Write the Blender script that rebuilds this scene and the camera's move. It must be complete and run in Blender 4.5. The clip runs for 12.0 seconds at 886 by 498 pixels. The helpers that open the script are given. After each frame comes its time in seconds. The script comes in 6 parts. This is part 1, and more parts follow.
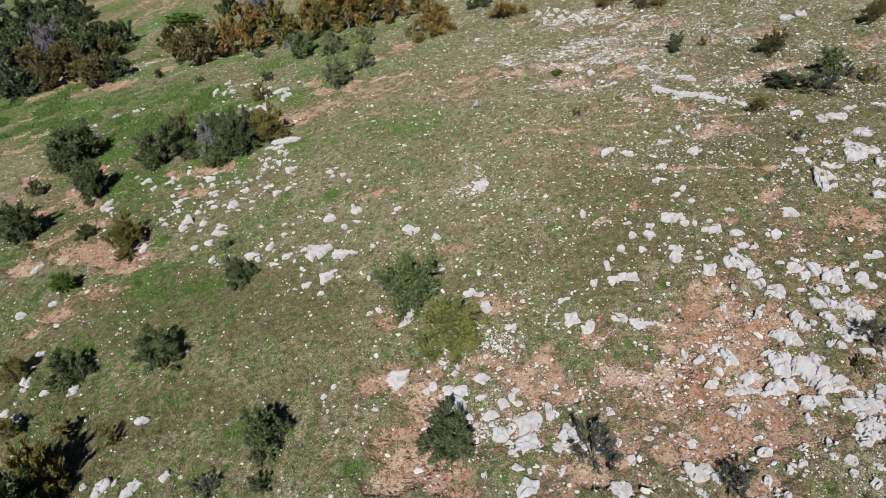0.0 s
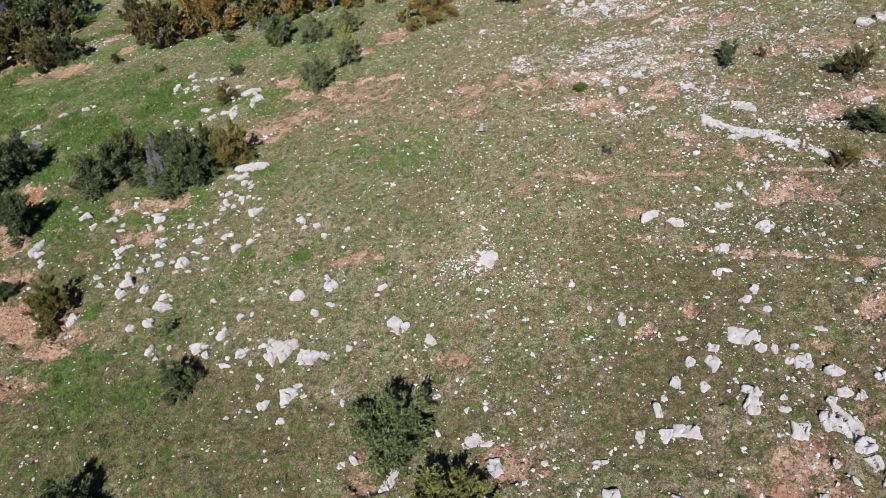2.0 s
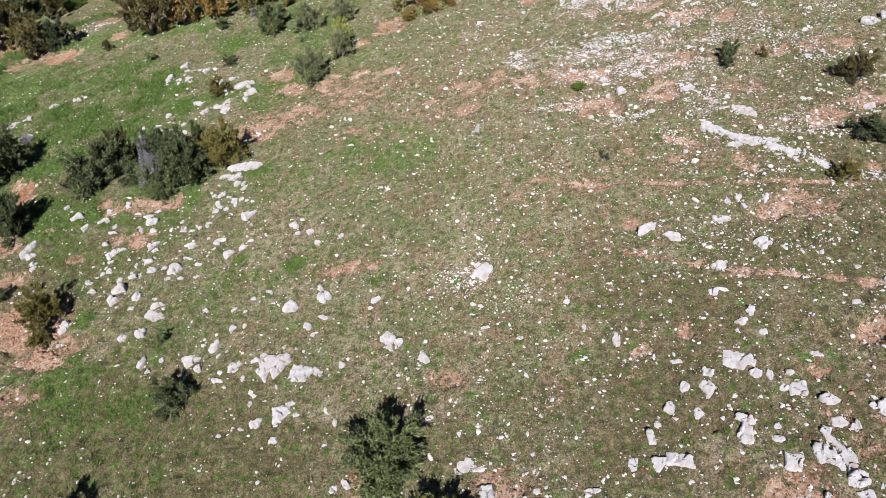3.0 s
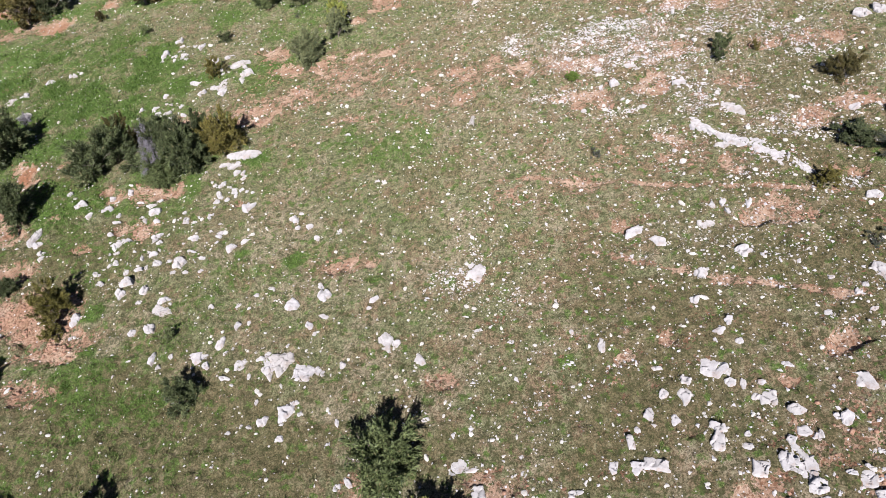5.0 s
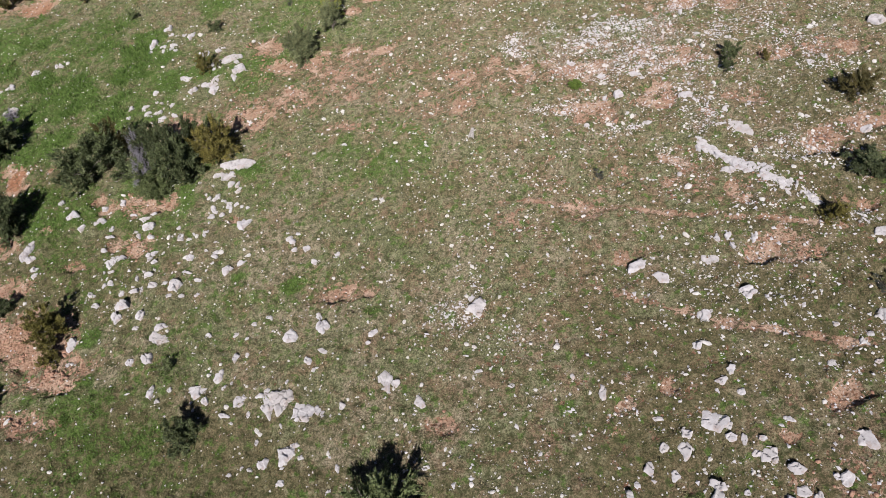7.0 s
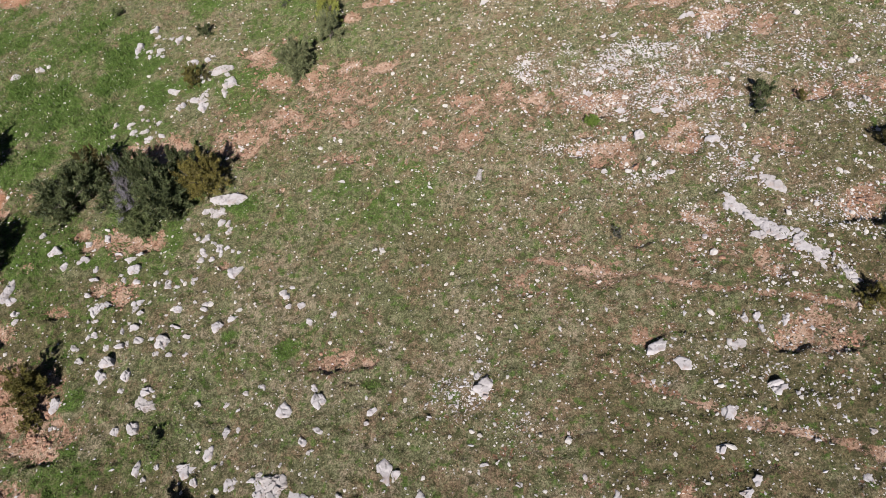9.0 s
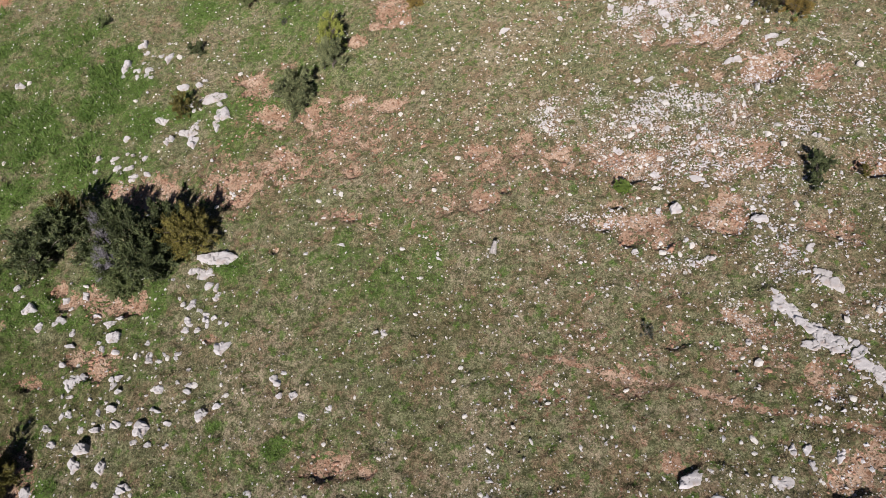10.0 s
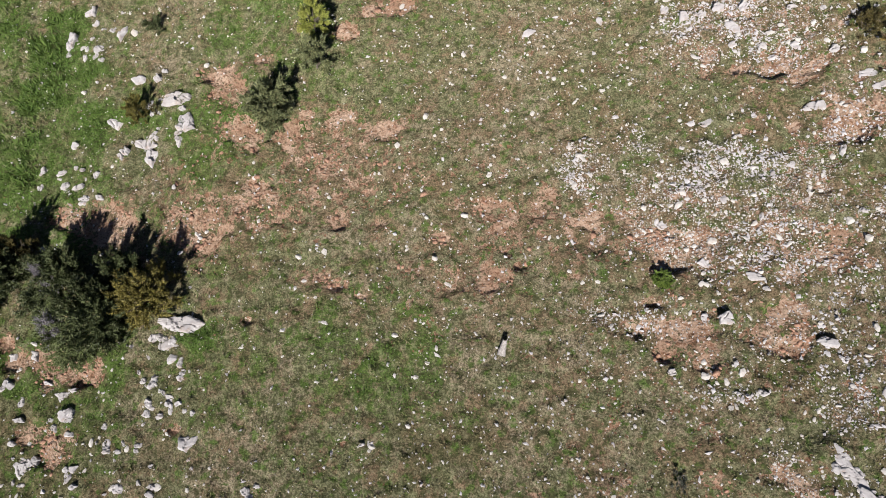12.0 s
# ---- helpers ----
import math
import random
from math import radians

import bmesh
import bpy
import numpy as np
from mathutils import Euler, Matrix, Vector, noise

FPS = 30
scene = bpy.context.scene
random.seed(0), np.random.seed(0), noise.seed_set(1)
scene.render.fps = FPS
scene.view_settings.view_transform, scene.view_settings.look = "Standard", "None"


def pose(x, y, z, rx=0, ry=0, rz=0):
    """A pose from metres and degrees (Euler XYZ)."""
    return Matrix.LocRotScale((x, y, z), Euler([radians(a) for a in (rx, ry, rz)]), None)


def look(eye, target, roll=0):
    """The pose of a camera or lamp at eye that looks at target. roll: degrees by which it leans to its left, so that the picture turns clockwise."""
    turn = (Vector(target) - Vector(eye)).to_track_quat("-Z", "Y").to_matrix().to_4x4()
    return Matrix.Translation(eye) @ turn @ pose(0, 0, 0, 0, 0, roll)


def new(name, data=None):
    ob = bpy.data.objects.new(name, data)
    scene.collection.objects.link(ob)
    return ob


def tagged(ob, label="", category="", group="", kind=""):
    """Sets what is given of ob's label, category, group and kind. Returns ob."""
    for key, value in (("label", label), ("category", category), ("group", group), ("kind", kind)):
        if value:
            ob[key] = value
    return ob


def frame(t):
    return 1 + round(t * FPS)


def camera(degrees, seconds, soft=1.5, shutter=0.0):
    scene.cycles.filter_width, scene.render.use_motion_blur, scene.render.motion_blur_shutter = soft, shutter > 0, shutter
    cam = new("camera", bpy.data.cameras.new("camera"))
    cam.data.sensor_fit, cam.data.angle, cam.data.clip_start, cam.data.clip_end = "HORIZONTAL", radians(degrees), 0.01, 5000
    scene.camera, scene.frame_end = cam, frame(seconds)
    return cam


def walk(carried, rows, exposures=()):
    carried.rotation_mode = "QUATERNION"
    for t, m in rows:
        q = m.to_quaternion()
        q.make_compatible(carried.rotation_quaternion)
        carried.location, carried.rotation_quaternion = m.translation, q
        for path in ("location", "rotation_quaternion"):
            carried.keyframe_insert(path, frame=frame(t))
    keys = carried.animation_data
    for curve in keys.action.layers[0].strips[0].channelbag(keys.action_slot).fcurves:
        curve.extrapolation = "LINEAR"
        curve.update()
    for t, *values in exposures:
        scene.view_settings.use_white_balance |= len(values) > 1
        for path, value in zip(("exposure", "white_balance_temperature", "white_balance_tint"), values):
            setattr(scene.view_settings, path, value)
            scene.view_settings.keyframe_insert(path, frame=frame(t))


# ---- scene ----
# ---------------------------------------------------------------- camera and its way
cam = camera(64.5, 12.0, soft=0.75)
METRES, EYE, TILT, LEAN, TURN = 46.0, 20.1, -33.0, 0.0, 0.0
ROWS = [
    (0.0, 0.0, 0.0, 0.0, 0.0, 0.0, -0.0),
    (0.5, 0.0005, 0.0584, 0.0339, -0.01, -1.13, -0.06),
    (1.0, 0.0008, 0.112, 0.0721, -0.02, -2.28, -0.11),
    (1.5, 0.0011, 0.1604, 0.1134, -0.01, -3.46, -0.17),
    (2.0, 0.0026, 0.191, 0.1469, -0.03, -4.64, -0.25),
    (2.5, 0.0053, 0.2042, 0.1703, -0.04, -5.82, -0.32),
    (3.0, 0.0076, 0.2035, 0.1867, -0.08, -6.98, -0.35),
    (5.0, 0.0085, 0.1849, 0.2506, -0.37, -11.63, -0.36),
    (5.5, 0.0079, 0.1866, 0.2691, -0.43, -12.81, -0.33),
    (6.0, 0.0074, 0.1933, 0.29, -0.48, -13.97, -0.3),
    (6.5, 0.0069, 0.2046, 0.3127, -0.53, -15.12, -0.28),
    (7.0, 0.0066, 0.2197, 0.3373, -0.58, -16.24, -0.25),
    (9.0, 0.0059, 0.3127, 0.4386, -0.14, -20.69, -0.59),
    (9.5, 0.0059, 0.3597, 0.4751, -0.16, -22.08, -0.63),
    (10.0, 0.005, 0.4398, 0.5281, 1.14, -24.22, -1.44),
    (10.5, 0.0032, 0.5233, 0.58, 2.1, -26.36, -2.04),
    (11.0, 0.0005, 0.6059, 0.6296, 2.32, -28.22, -2.22),
    (11.3, -0.0003, 0.6390, 0.6487, 2.42, -28.4, -2.4),
    (11.5, -0.0008, 0.6553, 0.6585, 2.4, -31.4, -2.4),
    (11.6, -0.0005, 0.6566, 0.6591, 2.44, -33.47, -2.45),
    (11.7, -0.0001, 0.6578, 0.6596, 2.5, -35.15, -2.47),
    (11.8, 0.0002, 0.6591, 0.6602, 2.51, -35.98, -2.45),
    (12.0, 0.0009, 0.6616, 0.6613, 2.53, -36.19, -2.45),
]
walk(cam, [(t, pose(0, 0, EYE, TILT, LEAN, TURN) @ pose(METRES * x, METRES * y, METRES * z, 90 + pitch, roll, yaw)) for t, x, y, z, yaw, pitch, roll in ROWS],
     exposures=[(0.0, 0.42, 6100, 11), (1.5, 0.48, 6100, 12), (2.2, 0.56, 6080, 16), (3.0, 0.73, 6080, 17), (5.0, 0.86, 6080, 18), (6.5, 0.56, 6170, 18), (7.2, 0.54, 6220, 18), (9.5, 0.54, 6350, 18), (12.0, 0.74, 6400, 15)])

# ---------------------------------------------------------------- sky and sun
SUN_HEIGHT, SUN_BEARING = 40.4, 185.5   # degrees up, and clockwise from +y
sky = bpy.data.worlds.new("sky")
scene.world = sky
sky.use_nodes = True
sky_nodes = sky.node_tree.nodes
air = sky_nodes.new("ShaderNodeTexSky")
air.sky_type, air.sun_disc = "NISHITA", False
air.air_density, air.dust_density = 0.4, 0.3
air.sun_elevation, air.sun_rotation = radians(SUN_HEIGHT), radians(SUN_BEARING)
sky.node_tree.links.new(air.outputs[0], sky_nodes["Background"].inputs[0])
sky_nodes["Background"].inputs[1].default_value = 0.05
sun = new("sun", bpy.data.lights.new("sun", "SUN"))
sun.data.energy, sun.data.angle, sun.data.color = 5.0, radians(0.53), (1.0, 0.955, 0.89)
away = Vector((math.sin(radians(SUN_BEARING)) * math.cos(radians(SUN_HEIGHT)), math.cos(radians(SUN_BEARING)) * math.cos(radians(SUN_HEIGHT)), math.sin(radians(SUN_HEIGHT))))
sun.matrix_world = look(away * 200, (0, 0, 0))


# ---------------------------------------------------------------- materials
def shader(name):
    m = bpy.data.materials.new(name)
    m.use_nodes = True
    nt = m.node_tree
    return m, nt, nt.nodes["Principled BSDF"]


def node(nt, kind, **given):
    n = nt.nodes.new(kind)
    for key, value in given.items():
        n.inputs[key].default_value = value
    return n


def noise_at(nt, where, scale, detail=4.0, rough=0.55):
    n = node(nt, "ShaderNodeTexNoise", Scale=scale, Detail=detail, Roughness=rough)
    nt.links.new(where, n.inputs["Vector"])
    return n.outputs["Fac"]


def ramp(nt, value, low, high, a=0.0, b=1.0):
    n = node(nt, "ShaderNodeMapRange")
    n.interpolation_type = "SMOOTHSTEP"
    n.inputs["From Min"].default_value, n.inputs["From Max"].default_value = low, high
    n.inputs["To Min"].default_value, n.inputs["To Max"].default_value = a, b
    nt.links.new(value, n.inputs["Value"])
    return n.outputs["Result"]


def calc(nt, op, a, b):
    n = nt.nodes.new("ShaderNodeMath")
    n.operation = op
    for slot, value in zip(n.inputs, (a, b)):
        if isinstance(value, (int, float)):
            slot.default_value = value
        else:
            nt.links.new(value, slot)
    return n.outputs[0]


def blend(nt, fac, a, b, how="MIX"):
    n = nt.nodes.new("ShaderNodeMix")
    n.data_type, n.blend_type = "RGBA", how
    for slot, value in ((n.inputs[0], fac), (n.inputs[6], a), (n.inputs[7], b)):
        if isinstance(value, (int, float)):
            slot.default_value = value
        elif isinstance(value, tuple):
            slot.default_value = (*value, 1.0)
        else:
            nt.links.new(value, slot)
    return n.outputs[2]


def relief(nt, bsdf, height, strength, distance):
    n = node(nt, "ShaderNodeBump", Strength=strength, Distance=distance)
    nt.links.new(height, n.inputs["Height"])
    nt.links.new(n.outputs[0], bsdf.inputs["Normal"])


def attribute(nt, name):
    n = nt.nodes.new("ShaderNodeAttribute")
    n.attribute_name = name
    return n.outputs["Fac"]


def meadow_material():
    """Thin turf in soft blotches of olive, straw and brown, with green lush places, bare earth and gravel."""
    m, nt, bsdf = shader("meadow")
    at = nt.nodes.new("ShaderNodeTexCoord").outputs["Object"]
    wide, big, mid = noise_at(nt, at, 0.13, 3.0), noise_at(nt, at, 0.42, 5.0, 0.62), noise_at(nt, at, 1.3, 5.0, 0.62)
    other, clod = noise_at(nt, at, 0.75, 5.0, 0.65), noise_at(nt, at, 5.0, 4.0, 0.65)
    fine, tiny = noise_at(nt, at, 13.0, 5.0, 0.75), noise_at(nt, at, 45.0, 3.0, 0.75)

    def grained(dark, light):
        return blend(nt, ramp(nt, fine, 0.37, 0.63), dark, light)

    olive = grained((0.046, 0.050, 0.020), (0.198, 0.203, 0.112))
    straw = grained((0.090, 0.074, 0.043), (0.325, 0.275, 0.195))
    brown = grained((0.078, 0.052, 0.030), (0.235, 0.165, 0.105))
    green = grained((0.026, 0.058, 0.008), (0.088, 0.152, 0.028))
    pale = calc(nt, "ADD", calc(nt, "MULTIPLY", big, 0.9), calc(nt, "ADD", calc(nt, "MULTIPLY", wide, 0.5), calc(nt, "MULTIPLY", clod, 0.5)))
    sward = blend(nt, ramp(nt, pale, 0.88, 1.06, 0.0, 0.95), olive, straw)
    worn = calc(nt, "ADD", calc(nt, "ADD", calc(nt, "MULTIPLY", other, 1.1), calc(nt, "MULTIPLY", clod, 0.45)), calc(nt, "MULTIPLY", calc(nt, "SUBTRACT", attribute(nt, "soil"), 0.12), 0.18))
    sward = blend(nt, ramp(nt, worn, 0.72, 0.92, 0.0, 0.85), sward, brown)
    lushness = calc(nt, "ADD", attribute(nt, "lush"), calc(nt, "ADD", calc(nt, "MULTIPLY", calc(nt, "SUBTRACT", mid, 0.5), 1.5), calc(nt, "MULTIPLY", calc(nt, "SUBTRACT", big, 0.5), 1.5)))
    sward = blend(nt, ramp(nt, lushness, 0.22, 0.75, 0.0, 0.95), sward, green)
    # olive-brown darkening: darker turf, and fall-off from the sunlit bright spot put into colour
    dark = grained((0.050, 0.045, 0.020), (0.150, 0.125, 0.066))
    sward = blend(nt, ramp(nt, calc(nt, "ADD", attribute(nt, "dark_turf"), calc(nt, "MULTIPLY", calc(nt, "SUBTRACT", mid, 0.5), 1.2)), 0.15, 0.85, 0.0, 0.9), sward, dark)
    tussock = noise_at(nt, at, 2.4, 3.0, 0.6)
    sward = blend(nt, ramp(nt, calc(nt, "ADD", tussock, calc(nt, "MULTIPLY", attribute(nt, "lush"), 0.12)), 0.54, 0.66, 0.0, 0.85), sward, green)
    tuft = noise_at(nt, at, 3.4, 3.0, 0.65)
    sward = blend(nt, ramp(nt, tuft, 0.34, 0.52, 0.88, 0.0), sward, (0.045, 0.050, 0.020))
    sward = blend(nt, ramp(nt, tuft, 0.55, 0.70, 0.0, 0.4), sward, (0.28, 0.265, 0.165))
    earth = blend(nt, ramp(nt, calc(nt, "ADD", calc(nt, "MULTIPLY", other, 0.75), calc(nt, "MULTIPLY", fine, 0.25)), 0.40, 0.62), (0.262, 0.163, 0.109), (0.385, 0.283, 0.208))
    earth = blend(nt, ramp(nt, attribute(nt, "soil"), 0.87, 1.06, 0.0, 0.9), earth, blend(nt, ramp(nt, other, 0.40, 0.62), (0.235, 0.110, 0.060), (0.335, 0.185, 0.115)))
    earth = blend(nt, ramp(nt, clod, 0.53, 0.62, 0.0, 0.9), earth, (0.150, 0.076, 0.044))
    bare = calc(nt, "ADD", attribute(nt, "soil"), calc(nt, "ADD", calc(nt, "MULTIPLY", calc(nt, "SUBTRACT", mid, 0.5), 2.4), calc(nt, "MULTIPLY", calc(nt, "SUBTRACT", clod, 0.5), 2.0)))
    ragged = calc(nt, "ADD", bare, calc(nt, "MULTIPLY", calc(nt, "SUBTRACT", fine, 0.5), 0.45))
    broken = ramp(nt, ragged, 0.56, 0.74)
    colour = blend(nt, calc(nt, "MULTIPLY", broken, 0.95), sward, earth)
    chips = node(nt, "ShaderNodeTexVoronoi", Scale=13.0)
    nt.links.new(at, chips.inputs["Vector"])
    lot = nt.nodes.new("ShaderNodeSeparateColor")
    nt.links.new(chips.outputs["Color"], lot.inputs[0])
    stony = calc(nt, "ADD", attribute(nt, "gravel"), calc(nt, "ADD", calc(nt, "MULTIPLY", calc(nt, "SUBTRACT", mid, 0.5), 1.6), calc(nt, "MULTIPLY", calc(nt, "SUBTRACT", big, 0.5), 1.0)))
    chosen = ramp(nt, calc(nt, "ADD", calc(nt, "MULTIPLY", stony, 0.75), lot.outputs[0]), 1.12, 1.16)
    chip = calc(nt, "MULTIPLY", chosen, ramp(nt, chips.outputs["Distance"], 0.34, 0.52, 0.9, 0.0))
    colour = blend(nt, chip, colour, blend(nt, lot.outputs[1], (0.29, 0.27, 0.24), (0.50, 0.485, 0.46)))
    # small shadows among the tussocks, put into the colour as dark specks and spots
    shade_spots = noise_at(nt, at, 8.5, 4.0, 0.7)
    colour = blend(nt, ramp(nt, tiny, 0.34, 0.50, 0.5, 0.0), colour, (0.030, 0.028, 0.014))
    colour = blend(nt, ramp(nt, shade_spots, 0.34, 0.48, 0.65, 0.0), colour, (0.026, 0.028, 0.012))
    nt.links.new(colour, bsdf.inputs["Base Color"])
    bsdf.inputs["Roughness"].default_value = 0.95
    bsdf.inputs["Diffuse Roughness"].default_value = 1.0
    bsdf.inputs["Specular IOR Level"].default_value = 0.12
    knoll, crumb = noise_at(nt, at, 4.0, 2.0, 0.5), noise_at(nt, at, 15.0, 2.0, 0.5)
    turf = calc(nt, "ADD", calc(nt, "MULTIPLY", knoll, 0.55), calc(nt, "MULTIPLY", crumb, 0.22))
    dug = calc(nt, "MULTIPLY", broken, calc(nt, "SUBTRACT", calc(nt, "MULTIPLY", knoll, 0.8), calc(nt, "ADD", 0.55, calc(nt, "MULTIPLY", crumb, 0.12))))
    lumps = calc(nt, "ADD", calc(nt, "ADD", turf, dug), calc(nt, "MULTIPLY", chip, 0.12))
    relief(nt, bsdf, lumps, 1.0, 0.15)
    return m


def limestone_material(name, base, stain, dust=0.6, dull=0.5):
    m, nt, bsdf = shader(name)
    at = nt.nodes.new("ShaderNodeTexCoord").outputs["Object"]
    one = nt.nodes.new("ShaderNodeObjectInfo").outputs["Random"]
    isle = nt.nodes.new("ShaderNodeNewGeometry").outputs["Random Per Island"]
    a, b = noise_at(nt, at, 3.2, 6.0, 0.65), noise_at(nt, at, 17.0, 5.0, 0.7)
    colour = blend(nt, ramp(nt, a, 0.36, 0.72), base, tuple(c * 0.72 for c in base))
    colour = blend(nt, ramp(nt, b, 0.55, 0.75, 0.0, 0.6), colour, stain)
    vary = calc(nt, "ADD", calc(nt, "MULTIPLY", one, 0.5), calc(nt, "MULTIPLY", isle, 0.5))
    colour = blend(nt, ramp(nt, vary, 0.3, 1.0, 0.0, dull), colour, (0.30, 0.272, 0.235))
    dusted = noise_at(nt, at, 1.5, 5.0, 0.7)
    colour = blend(nt, ramp(nt, dusted, 0.54, 0.68, 0.0, dust), colour, (0.31, 0.205, 0.145))
    nt.links.new(colour, bsdf.inputs["Base Color"])
    bsdf.inputs["Roughness"].default_value = 0.85
    bsdf.inputs["Diffuse Roughness"].default_value = 0.8
    relief(nt, bsdf, calc(nt, "ADD", a, calc(nt, "MULTIPLY", b, 0.5)), 0.5, 0.06)
    return m


def leaf_material(name, dark, light, dead=(0.2, 0.15, 0.08)):
    m, nt, bsdf = shader(name)
    isle = nt.nodes.new("ShaderNodeNewGeometry").outputs["Random Per Island"]
    one = nt.nodes.new("ShaderNodeObjectInfo").outputs["Random"]
    at = nt.nodes.new("ShaderNodeTexCoord").outputs["Object"]
    clump = noise_at(nt, at, 3.5, 2.0)
    colour = blend(nt, ramp(nt, calc(nt, "ADD", calc(nt, "MULTIPLY", isle, 0.5), clump), 0.4, 1.05), dark, light)
    colour = blend(nt, ramp(nt, isle, 0.96, 0.97, 0.0, 0.6), colour, dead)
    colour = blend(nt, calc(nt, "MULTIPLY", one, 0.3), colour, dark)
    nt.links.new(colour, bsdf.inputs["Base Color"])
    bsdf.inputs["Roughness"].default_value = 0.55
    bsdf.inputs["Specular IOR Level"].default_value = 0.3
    thin = nt.nodes.new("ShaderNodeBsdfTranslucent")
    nt.links.new(colour, thin.inputs[0])
    both = nt.nodes.new("ShaderNodeMixShader")
    both.inputs[0].default_value = 0.16
    nt.links.new(bsdf.outputs[0], both.inputs[1])
    nt.links.new(thin.outputs[0], both.inputs[2])
    nt.links.new(both.outputs[0], nt.nodes["Material Output"].inputs["Surface"])
    return m


def blade_material():
    """Grass from straw and dull olive to fresh green where the ground is damp."""
    m, nt, bsdf = shader("grass_blades")
    isle = nt.nodes.new("ShaderNodeNewGeometry").outputs["Random Per Island"]
    at = nt.nodes.new("ShaderNodeTexCoord").outputs["Object"]
    field = noise_at(nt, at, 0.6, 4.0, 0.6)
    dry = blend(nt, ramp(nt, calc(nt, "ADD", calc(nt, "MULTIPLY", isle, 0.5), field), 0.50, 1.0), (0.060, 0.064, 0.024), (0.25, 0.22, 0.125))
    fresh = blend(nt, isle, (0.036, 0.082, 0.011), (0.104, 0.162, 0.034))
    dark = blend(nt, isle, (0.048, 0.048, 0.018), (0.145, 0.130, 0.060))
    dry = blend(nt, ramp(nt, calc(nt, "ADD", attribute(nt, "dark_turf"), calc(nt, "MULTIPLY", calc(nt, "SUBTRACT", field, 0.5), 1.2)), 0.15, 0.85, 0.0, 0.9), dry, dark)
    dry = blend(nt, ramp(nt, noise_at(nt, at, 2.4, 3.0, 0.6), 0.54, 0.66, 0.0, 0.7), dry, fresh)
    colour = blend(nt, ramp(nt, attribute(nt, "lush"), 0.25, 0.75, 0.0, 0.95), dry, fresh)
    nt.links.new(colour, bsdf.inputs["Base Color"])
    bsdf.inputs["Roughness"].default_value = 0.7
    bsdf.inputs["Diffuse Roughness"].default_value = 0.6
    bsdf.inputs["Specular IOR Level"].default_value = 0.2
    return m


def bark_material(name, a, b):
    m, nt, bsdf = shader(name)
    at = nt.nodes.new("ShaderNodeTexCoord").outputs["Object"]
    n = noise_at(nt, at, 14.0, 5.0, 0.7)
    nt.links.new(blend(nt, ramp(nt, n, 0.35, 0.7), a, b), bsdf.inputs["Base Color"])
    bsdf.inputs["Roughness"].default_value = 0.9
    relief(nt, bsdf, n, 0.7, 0.03)
    return m


MEADOW = meadow_material()
LIMESTONE = limestone_material("limestone", (0.405, 0.393, 0.387), (0.19, 0.172, 0.16), 0.45, 0.4)
SLAB = limestone_material("weathered_limestone", (0.385, 0.372, 0.378), (0.18, 0.165, 0.162), 0.50, 0.35)
PEBBLE = limestone_material("loose_limestone", (0.49, 0.475, 0.44), (0.32, 0.30, 0.265), 0.25, 0.55)
RUBBLE = limestone_material("limestone_rubble", (0.44, 0.43, 0.43), (0.28, 0.268, 0.265), 0.30, 0.45)
EARTH = bark_material("dug_earth", (0.20, 0.105, 0.064), (0.38, 0.235, 0.16))
BARK = bark_material("bark", (0.10, 0.08, 0.06), (0.22, 0.19, 0.16))
STUMP_WOOD = bark_material("bleached_wood", (0.20, 0.185, 0.165), (0.40, 0.38, 0.35))
OLD_WOOD = bark_material("weathered_wood", (0.10, 0.088, 0.08), (0.25, 0.23, 0.215))
LEAVES = {
    "oak": leaf_material("oak_leaves", (0.024, 0.036, 0.013), (0.125, 0.150, 0.062)),
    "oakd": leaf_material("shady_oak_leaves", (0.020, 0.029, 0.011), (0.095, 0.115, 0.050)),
    "greyd": leaf_material("dead_twigs", (0.10, 0.093, 0.095), (0.24, 0.225, 0.23)),
    "oakb": leaf_material("fresh_oak_leaves", (0.036, 0.054, 0.016), (0.180, 0.215, 0.085)),
    "oakl": leaf_material("pale_oak_leaves", (0.064, 0.080, 0.034), (0.240, 0.260, 0.122)),
    "oaky": leaf_material("yellowing_oak_leaves", (0.060, 0.075, 0.018), (0.23, 0.235, 0.066)),
    "jun": leaf_material("olive_juniper_needles", (0.055, 0.052, 0.012), (0.22, 0.19, 0.048)),
    "olive": leaf_material("green_olive_juniper_needles", (0.050, 0.050, 0.010), (0.185, 0.165, 0.040)),
    "jund": leaf_material("brown_juniper_needles", (0.034, 0.035, 0.011), (0.160, 0.130, 0.044)),
    "cone": leaf_material("green_juniper_needles", (0.12, 0.15, 0.026), (0.38, 0.40, 0.095)),
    "gold": leaf_material("golden_juniper_needles", (0.105, 0.074, 0.017), (0.335, 0.245, 0.066)),
    "bronze": leaf_material("bronze_juniper_needles", (0.080, 0.052, 0.013), (0.29, 0.195, 0.055)),
    "grey": leaf_material("dry_twigs", (0.13, 0.122, 0.135), (0.31, 0.295, 0.32)),
    "lush": leaf_material("cushion_leaves", (0.050, 0.090, 0.012), (0.150, 0.215, 0.040)),
    "sparse": leaf_material("dull_leaves", (0.030, 0.038, 0.026), (0.10, 0.105, 0.080)),
}
BLADES = blade_material()


